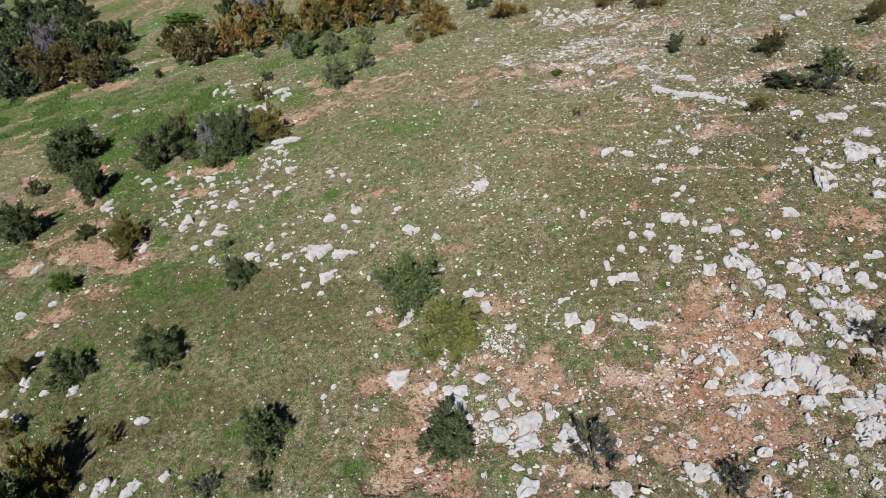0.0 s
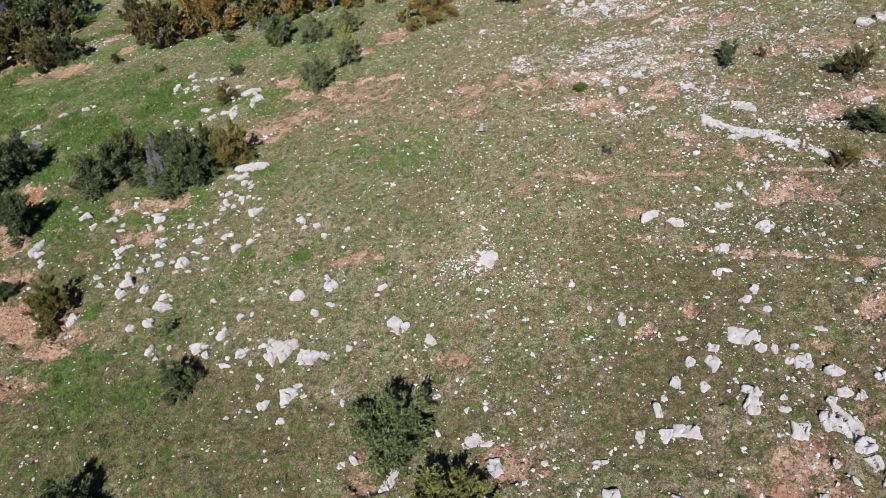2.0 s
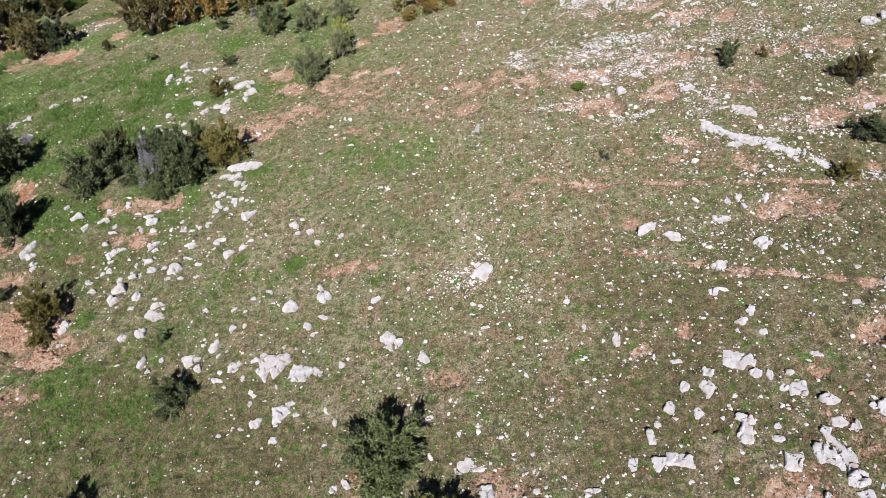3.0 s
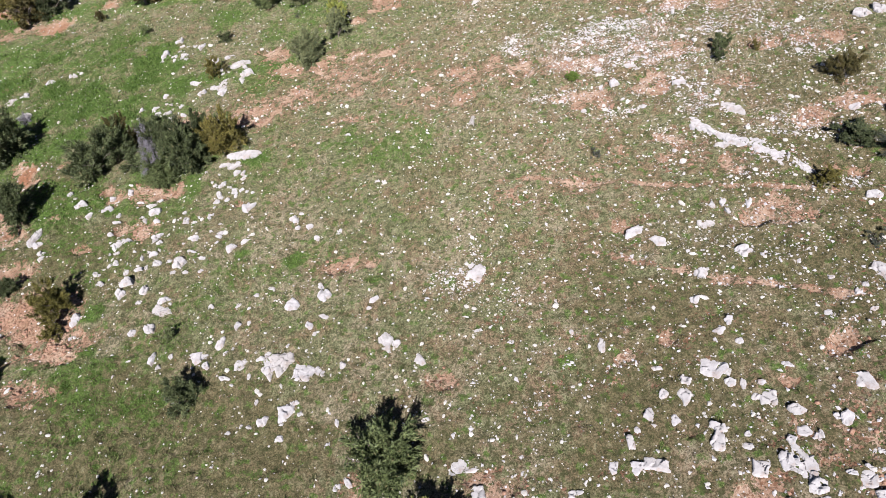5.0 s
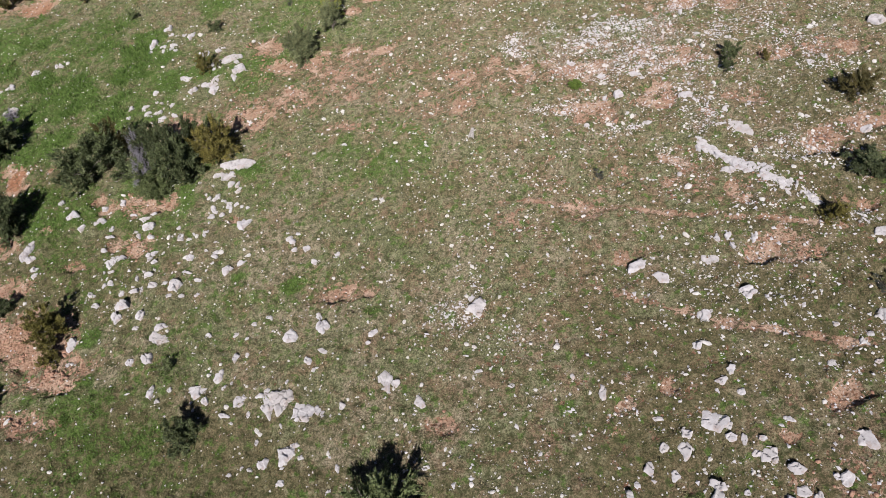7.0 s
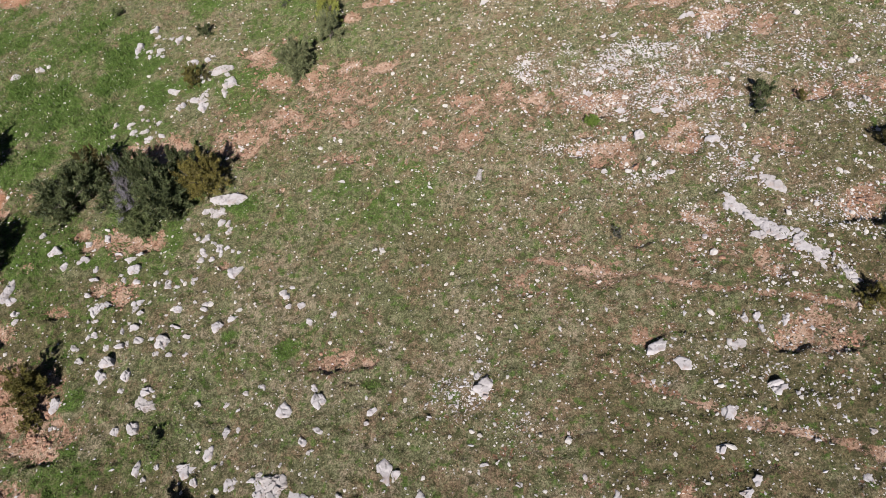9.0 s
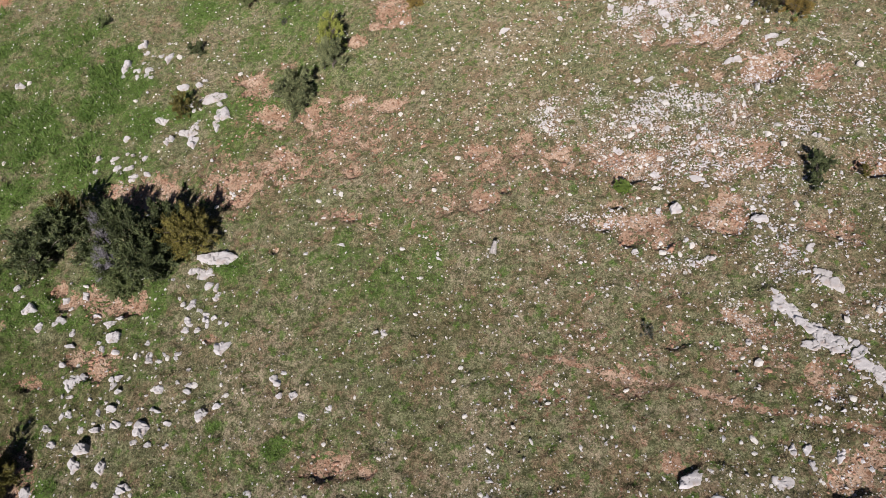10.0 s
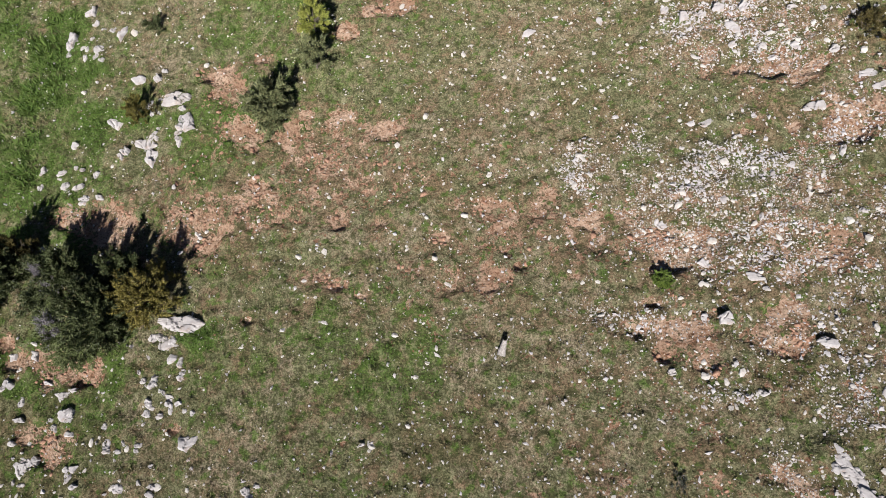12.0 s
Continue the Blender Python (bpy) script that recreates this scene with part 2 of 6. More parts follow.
# ---------------------------------------------------------------- helpers for meshes
def quick_mesh(name, verts, faces, material):
    """A mesh from two arrays: points (n, 3) and faces of one size (m, k)."""
    me = bpy.data.meshes.new(name)
    faces = np.asarray(faces, dtype=np.int32)
    m, k = faces.shape
    me.vertices.add(len(verts))
    me.vertices.foreach_set("co", np.asarray(verts, dtype=np.float32).ravel())
    me.loops.add(m * k)
    me.loops.foreach_set("vertex_index", faces.ravel())
    me.polygons.add(m)
    me.polygons.foreach_set("loop_start", np.arange(0, m * k, k, dtype=np.int32))
    me.polygons.foreach_set("use_smooth", np.zeros(m, dtype=bool))
    me.update(calc_edges=True)
    me.materials.append(material)
    return me


def smoothed(me):
    me.polygons.foreach_set("use_smooth", np.ones(len(me.polygons), dtype=bool))
    return me


def part(name, me, parent, label=""):
    ob = new(name, me)
    ob.parent = parent
    return tagged(ob, label)


def value_noise(x, y, size, seed):
    """Smooth noise from 0 to 1 over the plan, with cells of that size in metres."""
    x, y = np.asarray(x, float) / size, np.asarray(y, float) / size
    x, y = 0.8 * x - 0.6 * y, 0.6 * x + 0.8 * y
    i, j = np.floor(x), np.floor(y)
    u, v = x - i, y - j
    u, v = u * u * (3 - 2 * u), v * v * (3 - 2 * v)

    def corner(a, b):
        s = np.sin(a * 127.1 + b * 311.7 + seed * 74.7) * 43758.5453
        return s - np.floor(s)

    return (corner(i, j) * (1 - u) + corner(i + 1, j) * u) * (1 - v) + (corner(i, j + 1) * (1 - u) + corner(i + 1, j + 1) * u) * v


def ease(a, b, v):
    u = np.clip((np.asarray(v, float) - a) / (b - a), 0, 1)
    return u * u * (3 - 2 * u)


def swell(x, y):
    """The hillside without its small bumps: rises to +x, falls away near the start, levels off far out."""
    x, y = np.asarray(x, float), np.asarray(y, float)
    far = 220 * np.tanh(x / 220)
    near = np.minimum(31 - y, 80)
    z = 0.229 * far + 0.0064 * np.clip(y, -200, 400) - (0.030 + 0.065 * ease(-4, 6, x)) * 0.5 * (near + np.sqrt(near * near + 4))
    crest = ease(82, 92, y) * ease(-42, -30, x) * (1 - ease(0, 10, x))
    return z - 2.0 * crest + 0.10 * np.clip(y - 100, 0, 300)


def height(x, y):
    bumps = 0.22 * (value_noise(x, y, 3.1, 1) - 0.5) + 0.16 * (value_noise(x, y, 1.1, 2) - 0.5) + 0.09 * (value_noise(x, y, 0.6, 3) - 0.5)
    bare = ease(0.42, 0.80, cover(soil, x, y))
    rise = 2.8 * value_noise(x, y, 1.25, 16) + 1.3 * value_noise(x, y, 0.5, 17)
    scarps = 0.10 * (np.floor(rise) + ease(0.72, 1.0, rise - np.floor(rise))) - 0.26   # ledges of trodden earth
    mounds = 0.13 * ease(0.35, 0.72, value_noise(x, y, 0.46, 14)) + 0.075 * value_noise(x, y, 0.29, 15)
    return swell(x, y) + bumps + bare * scarps + (1 - bare) * mounds


# ---------------------------------------------------------------- the ground: where it is bare, lush or stony
soil, lush, gravel, dark_turf, tracks = [], [], [], [], []


def patch(kind, x, y, radius, amount=1.0):
    kind.append((x, y, radius, amount))


def track(x0, y0, x1, y1, worn=0.87):
    tracks.append((x0, y0, x1, y1, worn))


patch(soil, 2.5, 53.5, 2.49, 0.72)
patch(soil, 5.8, 53.2, 2.67, 0.74)
patch(soil, 9.3, 52.9, 2.85, 0.74)
patch(soil, 12.5, 53.3, 2.59, 0.72)
patch(soil, 14.4, 52.7, 2.09, 0.70)
patch(soil, 14.7, 60.8, 2.36, 0.74)
patch(soil, 12.1, 61.6, 1.61, 0.70)
patch(soil, -8.1, 59.5, 1.75, 0.80)
patch(soil, -5.5, 59.7, 1.58, 0.80)
patch(soil, -23.0, 38.5, 1.69, 1.10)
patch(soil, -20.6, 35.4, 1.31, 1.10)
patch(soil, -20.3, 33.1, 1.19, 1.00)
patch(soil, -24.8, 41.9, 1.45, 1.00)
patch(soil, -26.7, 46.7, 1.20)
patch(soil, -39.5, 95.3, 5.20, 0.60)
patch(soil, -44.4, 84.5, 4.73, 0.80)
patch(soil, -49.9, 86.3, 4.85, 0.90)
patch(soil, -46.1, 72.2, 4.90, 0.42)
patch(soil, -38.3, 64.5, 4.35, 0.40)
patch(soil, -43.5, 65.1, 3.69, 0.50)
patch(soil, -35.7, 66.6, 4.47, 0.35)
patch(soil, -42.8, 112.9, 7.17, 0.80)
patch(soil, -50.3, 112.9, 6.02, 0.70)
patch(soil, -12.3, 63.1, 1.20)
patch(soil, -10.2, 63.9, 0.63)
patch(soil, -10.8, 59.9, 1.14)
patch(soil, -9.7, 58.5, 1.23)
patch(soil, -9.6, 56.5, 1.28)
patch(soil, -11.4, 55.1, 1.41)
patch(soil, -12.7, 53.9, 0.96)
patch(soil, -17.2, 54.7, 1.63)
patch(soil, -19.2, 55.2, 0.91)
patch(soil, -5.9, 51.8, 0.83)
patch(soil, -5.0, 51.3, 0.56)
patch(soil, -3.8, 50.9, 0.38)
patch(soil, -4.0, 56.0, 0.43)
patch(soil, -5.2, 54.6, 0.91)
patch(soil, -3.4, 54.4, 0.66)
patch(soil, -5.8, 59.9, 1.44)
patch(soil, -7.3, 60.5, 1.18)
patch(soil, -3.5, 59.2, 1.13)
patch(soil, -0.4, 53.6, 0.92)
patch(soil, 1.5, 54.9, 1.28)
patch(soil, 2.5, 54.1, 1.38)
patch(soil, 1.9, 51.7, 0.88)
patch(soil, 3.0, 52.2, 0.49)
patch(soil, 5.3, 51.7, 0.43)
patch(soil, 3.9, 55.4, 1.01)
patch(soil, 7.2, 54.2, 0.98)
patch(soil, 8.7, 53.4, 1.44)
patch(soil, 10.2, 53.3, 1.19)
patch(soil, 8.6, 52.1, 0.71)
patch(soil, 8.1, 50.5, 0.83)
patch(soil, 12.0, 61.3, 1.12)
patch(soil, 14.7, 61.1, 1.58)
patch(soil, 10.9, 61.1, 0.53)
patch(soil, 12.5, 58.2, 1.02)
patch(soil, 14.0, 58.2, 0.76)
patch(soil, 15.4, 53.2, 1.05)
patch(soil, 12.9, 50.0, 1.12)
patch(soil, 8.9, 49.5, 0.90)
patch(soil, 16.4, 57.6, 0.99)
patch(soil, 14.7, 55.4, 0.72)
patch(soil, -5.9, 65.1, 0.78)
patch(soil, -4.7, 66.3, 0.63)
patch(soil, -20.2, 47.8, 0.73)
patch(soil, -18.0, 47.5, 0.99)
patch(soil, -16.7, 47.0, 0.43)
patch(soil, -18.3, 44.4, 0.69)
patch(soil, -17.2, 44.1, 0.52)
patch(soil, -8.2, 43.2, 0.38)
patch(soil, -11.4, 44.9, 0.50)
patch(soil, -3.8, 44.6, 0.16)
patch(soil, -8.8, 49.7, 0.31)
patch(soil, -13.6, 55.3, 0.58)
patch(soil, -3.8, 38.1, 0.73)
patch(soil, -3.0, 38.1, 0.49)
patch(soil, -11.8, 61.8, 1.33)
patch(soil, -11.7, 54.3, 1.83)
patch(soil, -20.2, 37.9, 1.52)
patch(soil, -18.3, 35.8, 1.05)
patch(soil, -20.3, 35.5, 1.36)
patch(soil, -26.1, 45.6, 1.21)
patch(soil, -27.9, 51.4, 0.91)
patch(soil, -29.7, 53.3, 0.95)
patch(soil, 8.2, 30.8, 0.57)
patch(soil, 9.7, 31.2, 0.34)
patch(soil, 9.7, 27.1, 0.46)
patch(soil, 15.8, 30.0, 0.64)
patch(soil, 13.5, 28.8, 0.66)
patch(soil, 0.6, 30.7, 0.58)
patch(soil, 2.0, 26.1, 0.82)
patch(soil, 19.7, 44.2, 0.78)
patch(soil, 16.1, 58.5, 1.67)
patch(soil, -0.8, 20.8, 1.13)
patch(soil, -1.8, 18.6, 1.08)
patch(soil, -0.9, 17.2, 1.33)
patch(soil, -1.7, 16.8, 0.87)
patch(soil, 0.3, 16.4, 1.07)
patch(soil, 2.5, 25.4, 1.34)
patch(soil, 2.1, 22.3, 1.45)
patch(soil, 3.1, 20.9, 1.13)
patch(soil, 4.8, 20.3, 1.11)
patch(soil, 7.5, 19.5, 1.19)
patch(soil, 7.9, 16.9, 1.19)
patch(soil, 8.2, 18.8, 1.05)
patch(soil, 5.3, 16.2, 1.27)
patch(soil, 11.1, 24.3, 1.12)
patch(soil, 12.3, 21.6, 1.03)
patch(soil, 9.7, 22.6, 1.22)
patch(soil, 11.0, 21.6, 0.77)
patch(soil, 12.8, 17.9, 1.12)
patch(soil, 11.2, 17.0, 0.98)
patch(soil, 9.2, 16.9, 0.78)
patch(soil, 16.0, 24.7, 0.69)
patch(soil, 15.2, 23.7, 0.50)
patch(soil, 17.0, 22.3, 0.74)
patch(soil, 10.6, 15.3, 0.81)
patch(soil, 18.4, 27.6, 1.39)
patch(soil, 16.2, 30.3, 0.89)
patch(soil, 22.9, 44.7, 1.68)
patch(soil, 27.6, 45.3, 1.78)
patch(soil, 16.6, 37.2, 0.99)
patch(soil, 11.8, 20.2, 0.98)
patch(soil, 14.9, 19.3, 0.71)
patch(soil, 8.8, 20.6, 0.74)
patch(soil, 13.5, 18.3, 3.65, 0.85)
patch(soil, 9.5, 17.8, 3.36, 0.85)
patch(soil, 6.4, 17.2, 3.51, 0.80)
patch(soil, 5.0, 21.8, 2.85, 0.55)
patch(soil, 13.0, 22.4, 3.17, 0.50)
patch(soil, 17.0, 27.2, 3.73, 0.60)
patch(soil, 2.1, 18.8, 2.80, 0.60)
patch(soil, 12.5, 53.3, 5.18, 0.55)
patch(soil, 6.0, 54.0, 3.43, 0.50)
patch(soil, 12.0, 61.3, 4.81, 0.45)
patch(soil, 2.4, 56.8, 3.14, 0.40)
patch(soil, 3.9, 54.3, 2.99, 0.60)
patch(soil, 9.3, 53.1, 3.81, 0.65)
patch(soil, 14.5, 53.2, 2.80, 0.60)
patch(soil, 14.7, 61.1, 3.16, 0.55)
patch(soil, 8.7, 50.0, 2.28, 0.60)
patch(soil, -5.7, 59.4, 2.58, 0.60)
patch(soil, -9.8, 57.4, 2.59, 0.55)
patch(soil, -11.4, 54.8, 2.25, 0.60)
patch(soil, -13.6, 54.0, 1.70, 0.50)
patch(soil, -18.8, 35.4, 1.63)
patch(soil, -24.7, 39.3, 1.81)
patch(soil, -27.4, 37.6, 1.59)
patch(soil, -22.4, 37.9, 1.31)
patch(soil, -32.4, 47.6, 1.85)
patch(soil, -29.6, 47.9, 1.85)
patch(soil, -30.0, 45.9, 1.78)
patch(soil, -48.5, 85.0, 4.21)
patch(soil, -58.3, 98.0, 4.35)
patch(soil, -40.2, 79.9, 2.24)
patch(soil, -31.9, 80.3, 1.78)
patch(soil, -4.7, 38.4, 1.01)
patch(soil, -9.6, 59.4, 2.34)
patch(soil, -34.2, 49.3, 1.58)
patch(soil, -22.7, 30.1, 1.09)
patch(soil, -22.0, 31.4, 1.12)
patch(soil, -28.2, 51.0, 0.92)
patch(soil, -49.0, 114.4, 3.65)
patch(soil, -39.3, 110.2, 2.80)
patch(soil, -33.5, 104.5, 2.69)
patch(soil, -58.9, 124.7, 5.27)
patch(lush, -50.7, 83.5, 3.77)
patch(lush, -45.0, 81.0, 3.64)
patch(lush, -51.0, 80.0, 4.52)
patch(lush, -44.1, 73.5, 4.14)
patch(lush, -39.3, 73.2, 3.28)
patch(lush, -45.1, 68.0, 3.08)
patch(lush, -38.4, 80.6, 1.80)
patch(lush, -42.4, 95.4, 2.09)
patch(lush, -37.6, 88.7, 1.96)
patch(lush, -38.8, 105.6, 3.84)
patch(lush, -38.4, 65.9, 3.70)
patch(lush, -27.3, 58.9, 3.27)
patch(lush, -26.5, 69.7, 3.09, 0.70)
patch(lush, -28.5, 62.1, 4.83)
patch(lush, -47.1, 82.2, 4.63)
patch(lush, -47.2, 76.9, 4.34)
patch(lush, -28.3, 54.7, 2.20)
patch(lush, -27.2, 44.8, 1.33)
patch(lush, -26.8, 56.2, 2.51)
patch(lush, -37.6, 104.4, 2.91)
patch(lush, -17.1, 34.8, 0.96)
patch(lush, -15.4, 31.0, 1.30)
patch(lush, -48.7, 74.4, 3.37)
patch(lush, -36.1, 69.1, 3.86)
patch(lush, -25.2, 47.4, 1.28)
patch(lush, -3.5, 47.7, 1.87, 0.40)
patch(lush, -5.1, 47.0, 1.13, 0.40)
patch(lush, -8.3, 20.4, 0.77)
patch(lush, -3.5, 17.5, 0.45)
patch(lush, -10.4, 20.8, 0.63)
patch(lush, -24.0, 65.8, 2.13)
patch(lush, -20.2, 64.0, 1.35)
patch(lush, -23.8, 62.8, 2.40)
patch(lush, -19.1, 61.0, 1.17)
patch(lush, -23.0, 57.8, 1.16)
patch(lush, -26.8, 67.3, 1.70)
patch(lush, -23.6, 68.2, 1.67)
patch(lush, -11.1, 48.9, 0.78, 1.20)
patch(lush, -4.7, 50.5, 0.60, 0.30)
patch(lush, -3.9, 52.3, 0.92, 0.40)
patch(lush, -4.6, 47.8, 0.87, 0.20)
patch(lush, 1.0, 45.8, 0.54, 0.40)
patch(lush, 1.4, 45.0, 0.49, 0.40)
patch(lush, -22.2, 54.2, 0.92)
patch(lush, -19.8, 46.4, 0.66)
patch(lush, -17.9, 44.6, 0.48)
patch(lush, 5.6, 30.9, 0.48)
patch(lush, -2.9, 37.0, 0.41)
patch(lush, -7.1, 39.3, 0.58)
patch(lush, -10.1, 40.5, 0.53)
patch(gravel, -40.6, 100.6, 6.53, 0.60)
patch(gravel, -36.0, 84.6, 3.40, 0.85)
patch(gravel, -38.9, 109.0, 5.79, 0.56)
patch(gravel, 10.5, 54.6, 4.84, 1.00)
patch(gravel, 7.6, 56.0, 2.20, 0.60)
patch(gravel, 13.7, 55.8, 3.66, 1.00)
patch(gravel, 13.3, 63.0, 4.09, 0.90)
patch(gravel, 4.9, 62.6, 6.18, 0.28)
patch(gravel, 7.0, 50.0, 2.76, 0.56)
patch(gravel, 13.0, 49.1, 4.85, 0.24)
patch(gravel, 12.6, 45.0, 3.74, 0.28)
patch(gravel, -1.9, 47.8, 9.49, 0.07)
patch(gravel, -9.6, 56.5, 2.27, 0.21)
patch(gravel, 4.9, 53.5, 2.94, 0.24)
patch(gravel, -2.8, 44.4, 3.20, 0.17)
patch(gravel, 11.9, 59.0, 5.16, 0.35)
patch(gravel, 3.3, 34.2, 2.40, 0.42)
patch(gravel, 7.5, 49.0, 4.76, 0.35)
patch(gravel, 16.0, 51.7, 9.31, 0.46)
patch(gravel, 14.3, 36.5, 5.67, 0.42)
patch(gravel, 16.1, 32.6, 4.25, 0.42)
patch(gravel, 8.9, 28.5, 4.82, 0.35)
patch(gravel, -3.4, 39.2, 5.03, 0.14)
patch(gravel, -14.7, 42.1, 4.97, 0.21)
patch(gravel, 18.6, 41.9, 4.98, 0.49)
patch(gravel, 13.1, 19.7, 4.80, 0.46)
patch(gravel, 7.2, 21.0, 4.02, 0.45)
patch(gravel, 4.5, 17.5, 2.67, 0.49)
patch(gravel, 2.3, 23.2, 1.91, 1.00)
patch(gravel, 2.5, 19.0, 1.65, 1.00)
patch(gravel, 1.5, 20.5, 1.49, 0.90)
patch(gravel, 20.9, 44.9, 9.97, 0.50)
patch(gravel, 8.7, 29.0, 5.20, 0.35)
patch(gravel, 18.7, 31.4, 6.03, 0.42)
patch(gravel, -10.1, 38.1, 5.50, 0.17)
patch(gravel, 8.9, 15.6, 3.29, 0.42)
patch(gravel, 13.3, 15.5, 3.07, 0.45)
patch(gravel, 16.7, 57.3, 9.25, 0.49)
patch(gravel, -22.4, 29.6, 2.87, 0.28)
patch(gravel, -39.5, 102.4, 5.51, 0.42)
patch(gravel, -40.1, 90.6, 3.99, 0.35)
patch(gravel, 9.4, 55.5, 2.60, 1.00)
patch(gravel, 12.8, 55.2, 2.80, 1.00)
patch(gravel, 5.6, 56.8, 1.70, 0.95)
patch(gravel, 8.1, 50.2, 1.60, 0.85)
patch(gravel, 6.2, 49.9, 1.40, 1.00)
patch(gravel, 12.2, 44.8, 1.30, 0.90)
patch(gravel, 14.6, 46.6, 1.60, 0.90)
patch(gravel, 15.1, 48.2, 1.30, 0.60)
patch(gravel, 11.0, 46.8, 1.00, 0.90)
patch(gravel, 1.8, 36.0, 2.40, 0.75)
patch(gravel, 3.4, 34.6, 2.20, 0.70)
patch(lush, -17.5, 33.5, 2.20)
patch(lush, -24.5, 47.5, 3.00, 1.20)
patch(lush, -22.0, 44.0, 2.00, 0.80)
patch(lush, -13.5, 31.5, 1.50, 0.80)
patch(gravel, 11.5, 56.9, 2.60, 0.85)
patch(gravel, 14.8, 56.3, 2.80, 0.90)
patch(gravel, 16.6, 54.4, 2.50, 0.90)
patch(gravel, 10.5, 53.7, 2.00, 0.90)
patch(gravel, 13.7, 53.2, 2.20, 0.90)
patch(gravel, 15.5, 49.8, 3.20, 0.45)
patch(gravel, 11.2, 64.0, 2.20, 0.90)
patch(soil, -47.5, 80.5, 3.60, 0.95)
patch(soil, -40.8, 78.2, 2.60, 0.95)
patch(lush, -46.5, 76.8, 3.40, 1.20)
patch(lush, -49.5, 73.0, 3.60, 1.20)
patch(gravel, 13.3, 63.2, 2.60, 0.95)
patch(soil, 8.5, 52.9, 1.30)
patch(soil, 15.6, 52.7, 1.70)
patch(soil, 9.0, 49.1, 1.30)
patch(soil, 12.5, 49.4, 1.20)
patch(soil, 6.0, 54.2, 1.30)
patch(soil, 3.7, 54.7, 1.40, 0.90)
patch(soil, 13.7, 61.3, 1.60, 0.90)
patch(soil, -8.5, 57.8, 5.20, 0.68)
patch(soil, -4.5, 56.0, 4.20, 0.60)
patch(soil, 2.5, 54.0, 4.20, 0.68)
patch(soil, -11.0, 55.5, 3.40, 0.75)
patch(lush, -4.6, 49.3, 2.60, 0.55)
patch(lush, -2.4, 47.9, 2.00, 0.50)
patch(soil, 2.8, 25.4, 1.30, 1.00)
patch(soil, -2.5, 25.6, 1.10, 0.90)
patch(soil, -2.8, 21.8, 1.40, 0.95)
patch(soil, -1.0, 21.2, 1.30, 0.95)
patch(soil, 2.4, 22.1, 1.80, 1.00)
patch(soil, 4.2, 21.2, 2.00, 1.00)
patch(soil, 7.7, 20.7, 2.20, 1.00)
patch(soil, 9.8, 21.9, 2.00, 1.00)
patch(soil, 11.2, 24.0, 1.50, 0.95)
patch(soil, 12.2, 21.9, 1.90, 1.00)
patch(soil, 6.3, 22.8, 1.30, 0.80)
patch(soil, 9.0, 19.9, 2.00, 1.00)
patch(soil, 11.5, 18.6, 2.40, 1.00)
patch(soil, 14.5, 18.0, 2.40, 0.95)
# darker turf, also in place of the light that fades towards the sides
patch(dark_turf, -36.0, 88.0, 8.00, 0.90)
patch(dark_turf, -47.0, 77.0, 6.00, 0.70)
patch(dark_turf, 11.0, 31.0, 6.50, 0.80)
patch(dark_turf, 17.5, 34.0, 6.50, 0.80)
patch(dark_turf, 8.0, 27.5, 3.60, 0.75)
patch(dark_turf, 18.5, 25.0, 5.00, 0.80)
patch(dark_turf, 20.0, 40.0, 6.00, 0.75)
patch(dark_turf, 19.5, 47.5, 5.00, 0.60)
patch(dark_turf, -9.0, 28.5, 6.00, 0.75)
patch(dark_turf, -16.5, 31.0, 6.00, 0.85)
patch(dark_turf, -13.0, 22.0, 6.00, 0.80)
patch(dark_turf, -21.0, 25.0, 5.00, 0.85)
patch(dark_turf, -25.0, 42.0, 6.00, 0.85)
patch(dark_turf, -27.5, 50.0, 5.00, 0.80)
patch(dark_turf, -18.0, 43.0, 4.50, 0.60)
track(12.1, 33.8, 17.3, 32.3)
track(3.7, 43.1, 10.0, 41.2, 0.72)
track(10.0, 41.2, 15.4, 39.3, 0.77)
track(15.4, 39.3, 18.7, 38.1)
track(7.8, 36.4, 12.0, 34.2, 0.78)
track(12.0, 34.2, 16.8, 32.2)
track(-1.5, 20.9, -0.1, 17.4)
patch(soil, 10.4, 23.4, 0.85, 1.18)
patch(soil, 10.6, 21.8, 0.75, 1.18)
patch(soil, 12.3, 21.7, 0.90, 1.15)
patch(soil, 7.3, 18.9, 1.00, 1.18)
patch(soil, 9.2, 19.4, 0.95, 1.18)
patch(soil, 10.0, 17.6, 1.05, 1.15)
patch(soil, 11.8, 17.4, 0.95, 1.15)
patch(soil, 16.0, 24.4, 0.90, 1.30)
patch(soil, 2.7, 22.1, 0.90, 1.10)
patch(soil, 3.0, 25.6, 1.00, 1.05)
patch(soil, -52.4, 87.0, 3.00, 1.35)
patch(soil, -47.0, 84.2, 3.00, 1.35)
patch(soil, -43.6, 83.0, 2.40, 1.30)
patch(soil, -37.2, 77.2, 2.00, 1.15)
patch(soil, -32.2, 80.0, 1.60, 1.30)
patch(soil, -35.0, 86.8, 2.60, 1.15)
patch(soil, -36.4, 91.5, 2.60, 1.05)
patch(soil, -45.4, 71.8, 1.20, 1.10)
patch(soil, -40.4, 65.8, 1.00, 1.20)
patch(soil, -43.4, 66.2, 1.20, 1.20)
patch(soil, -41.2, 62.0, 1.20, 1.10)
patch(soil, -28.5, 52.6, 0.90, 1.25)
patch(soil, -19.6, 35.3, 1.20, 1.05)
patch(soil, -19.6, 37.4, 0.90, 1.05)
patch(soil, -22.8, 39.1, 1.70, 1.05)
patch(soil, -21.2, 37.2, 1.30, 1.05)
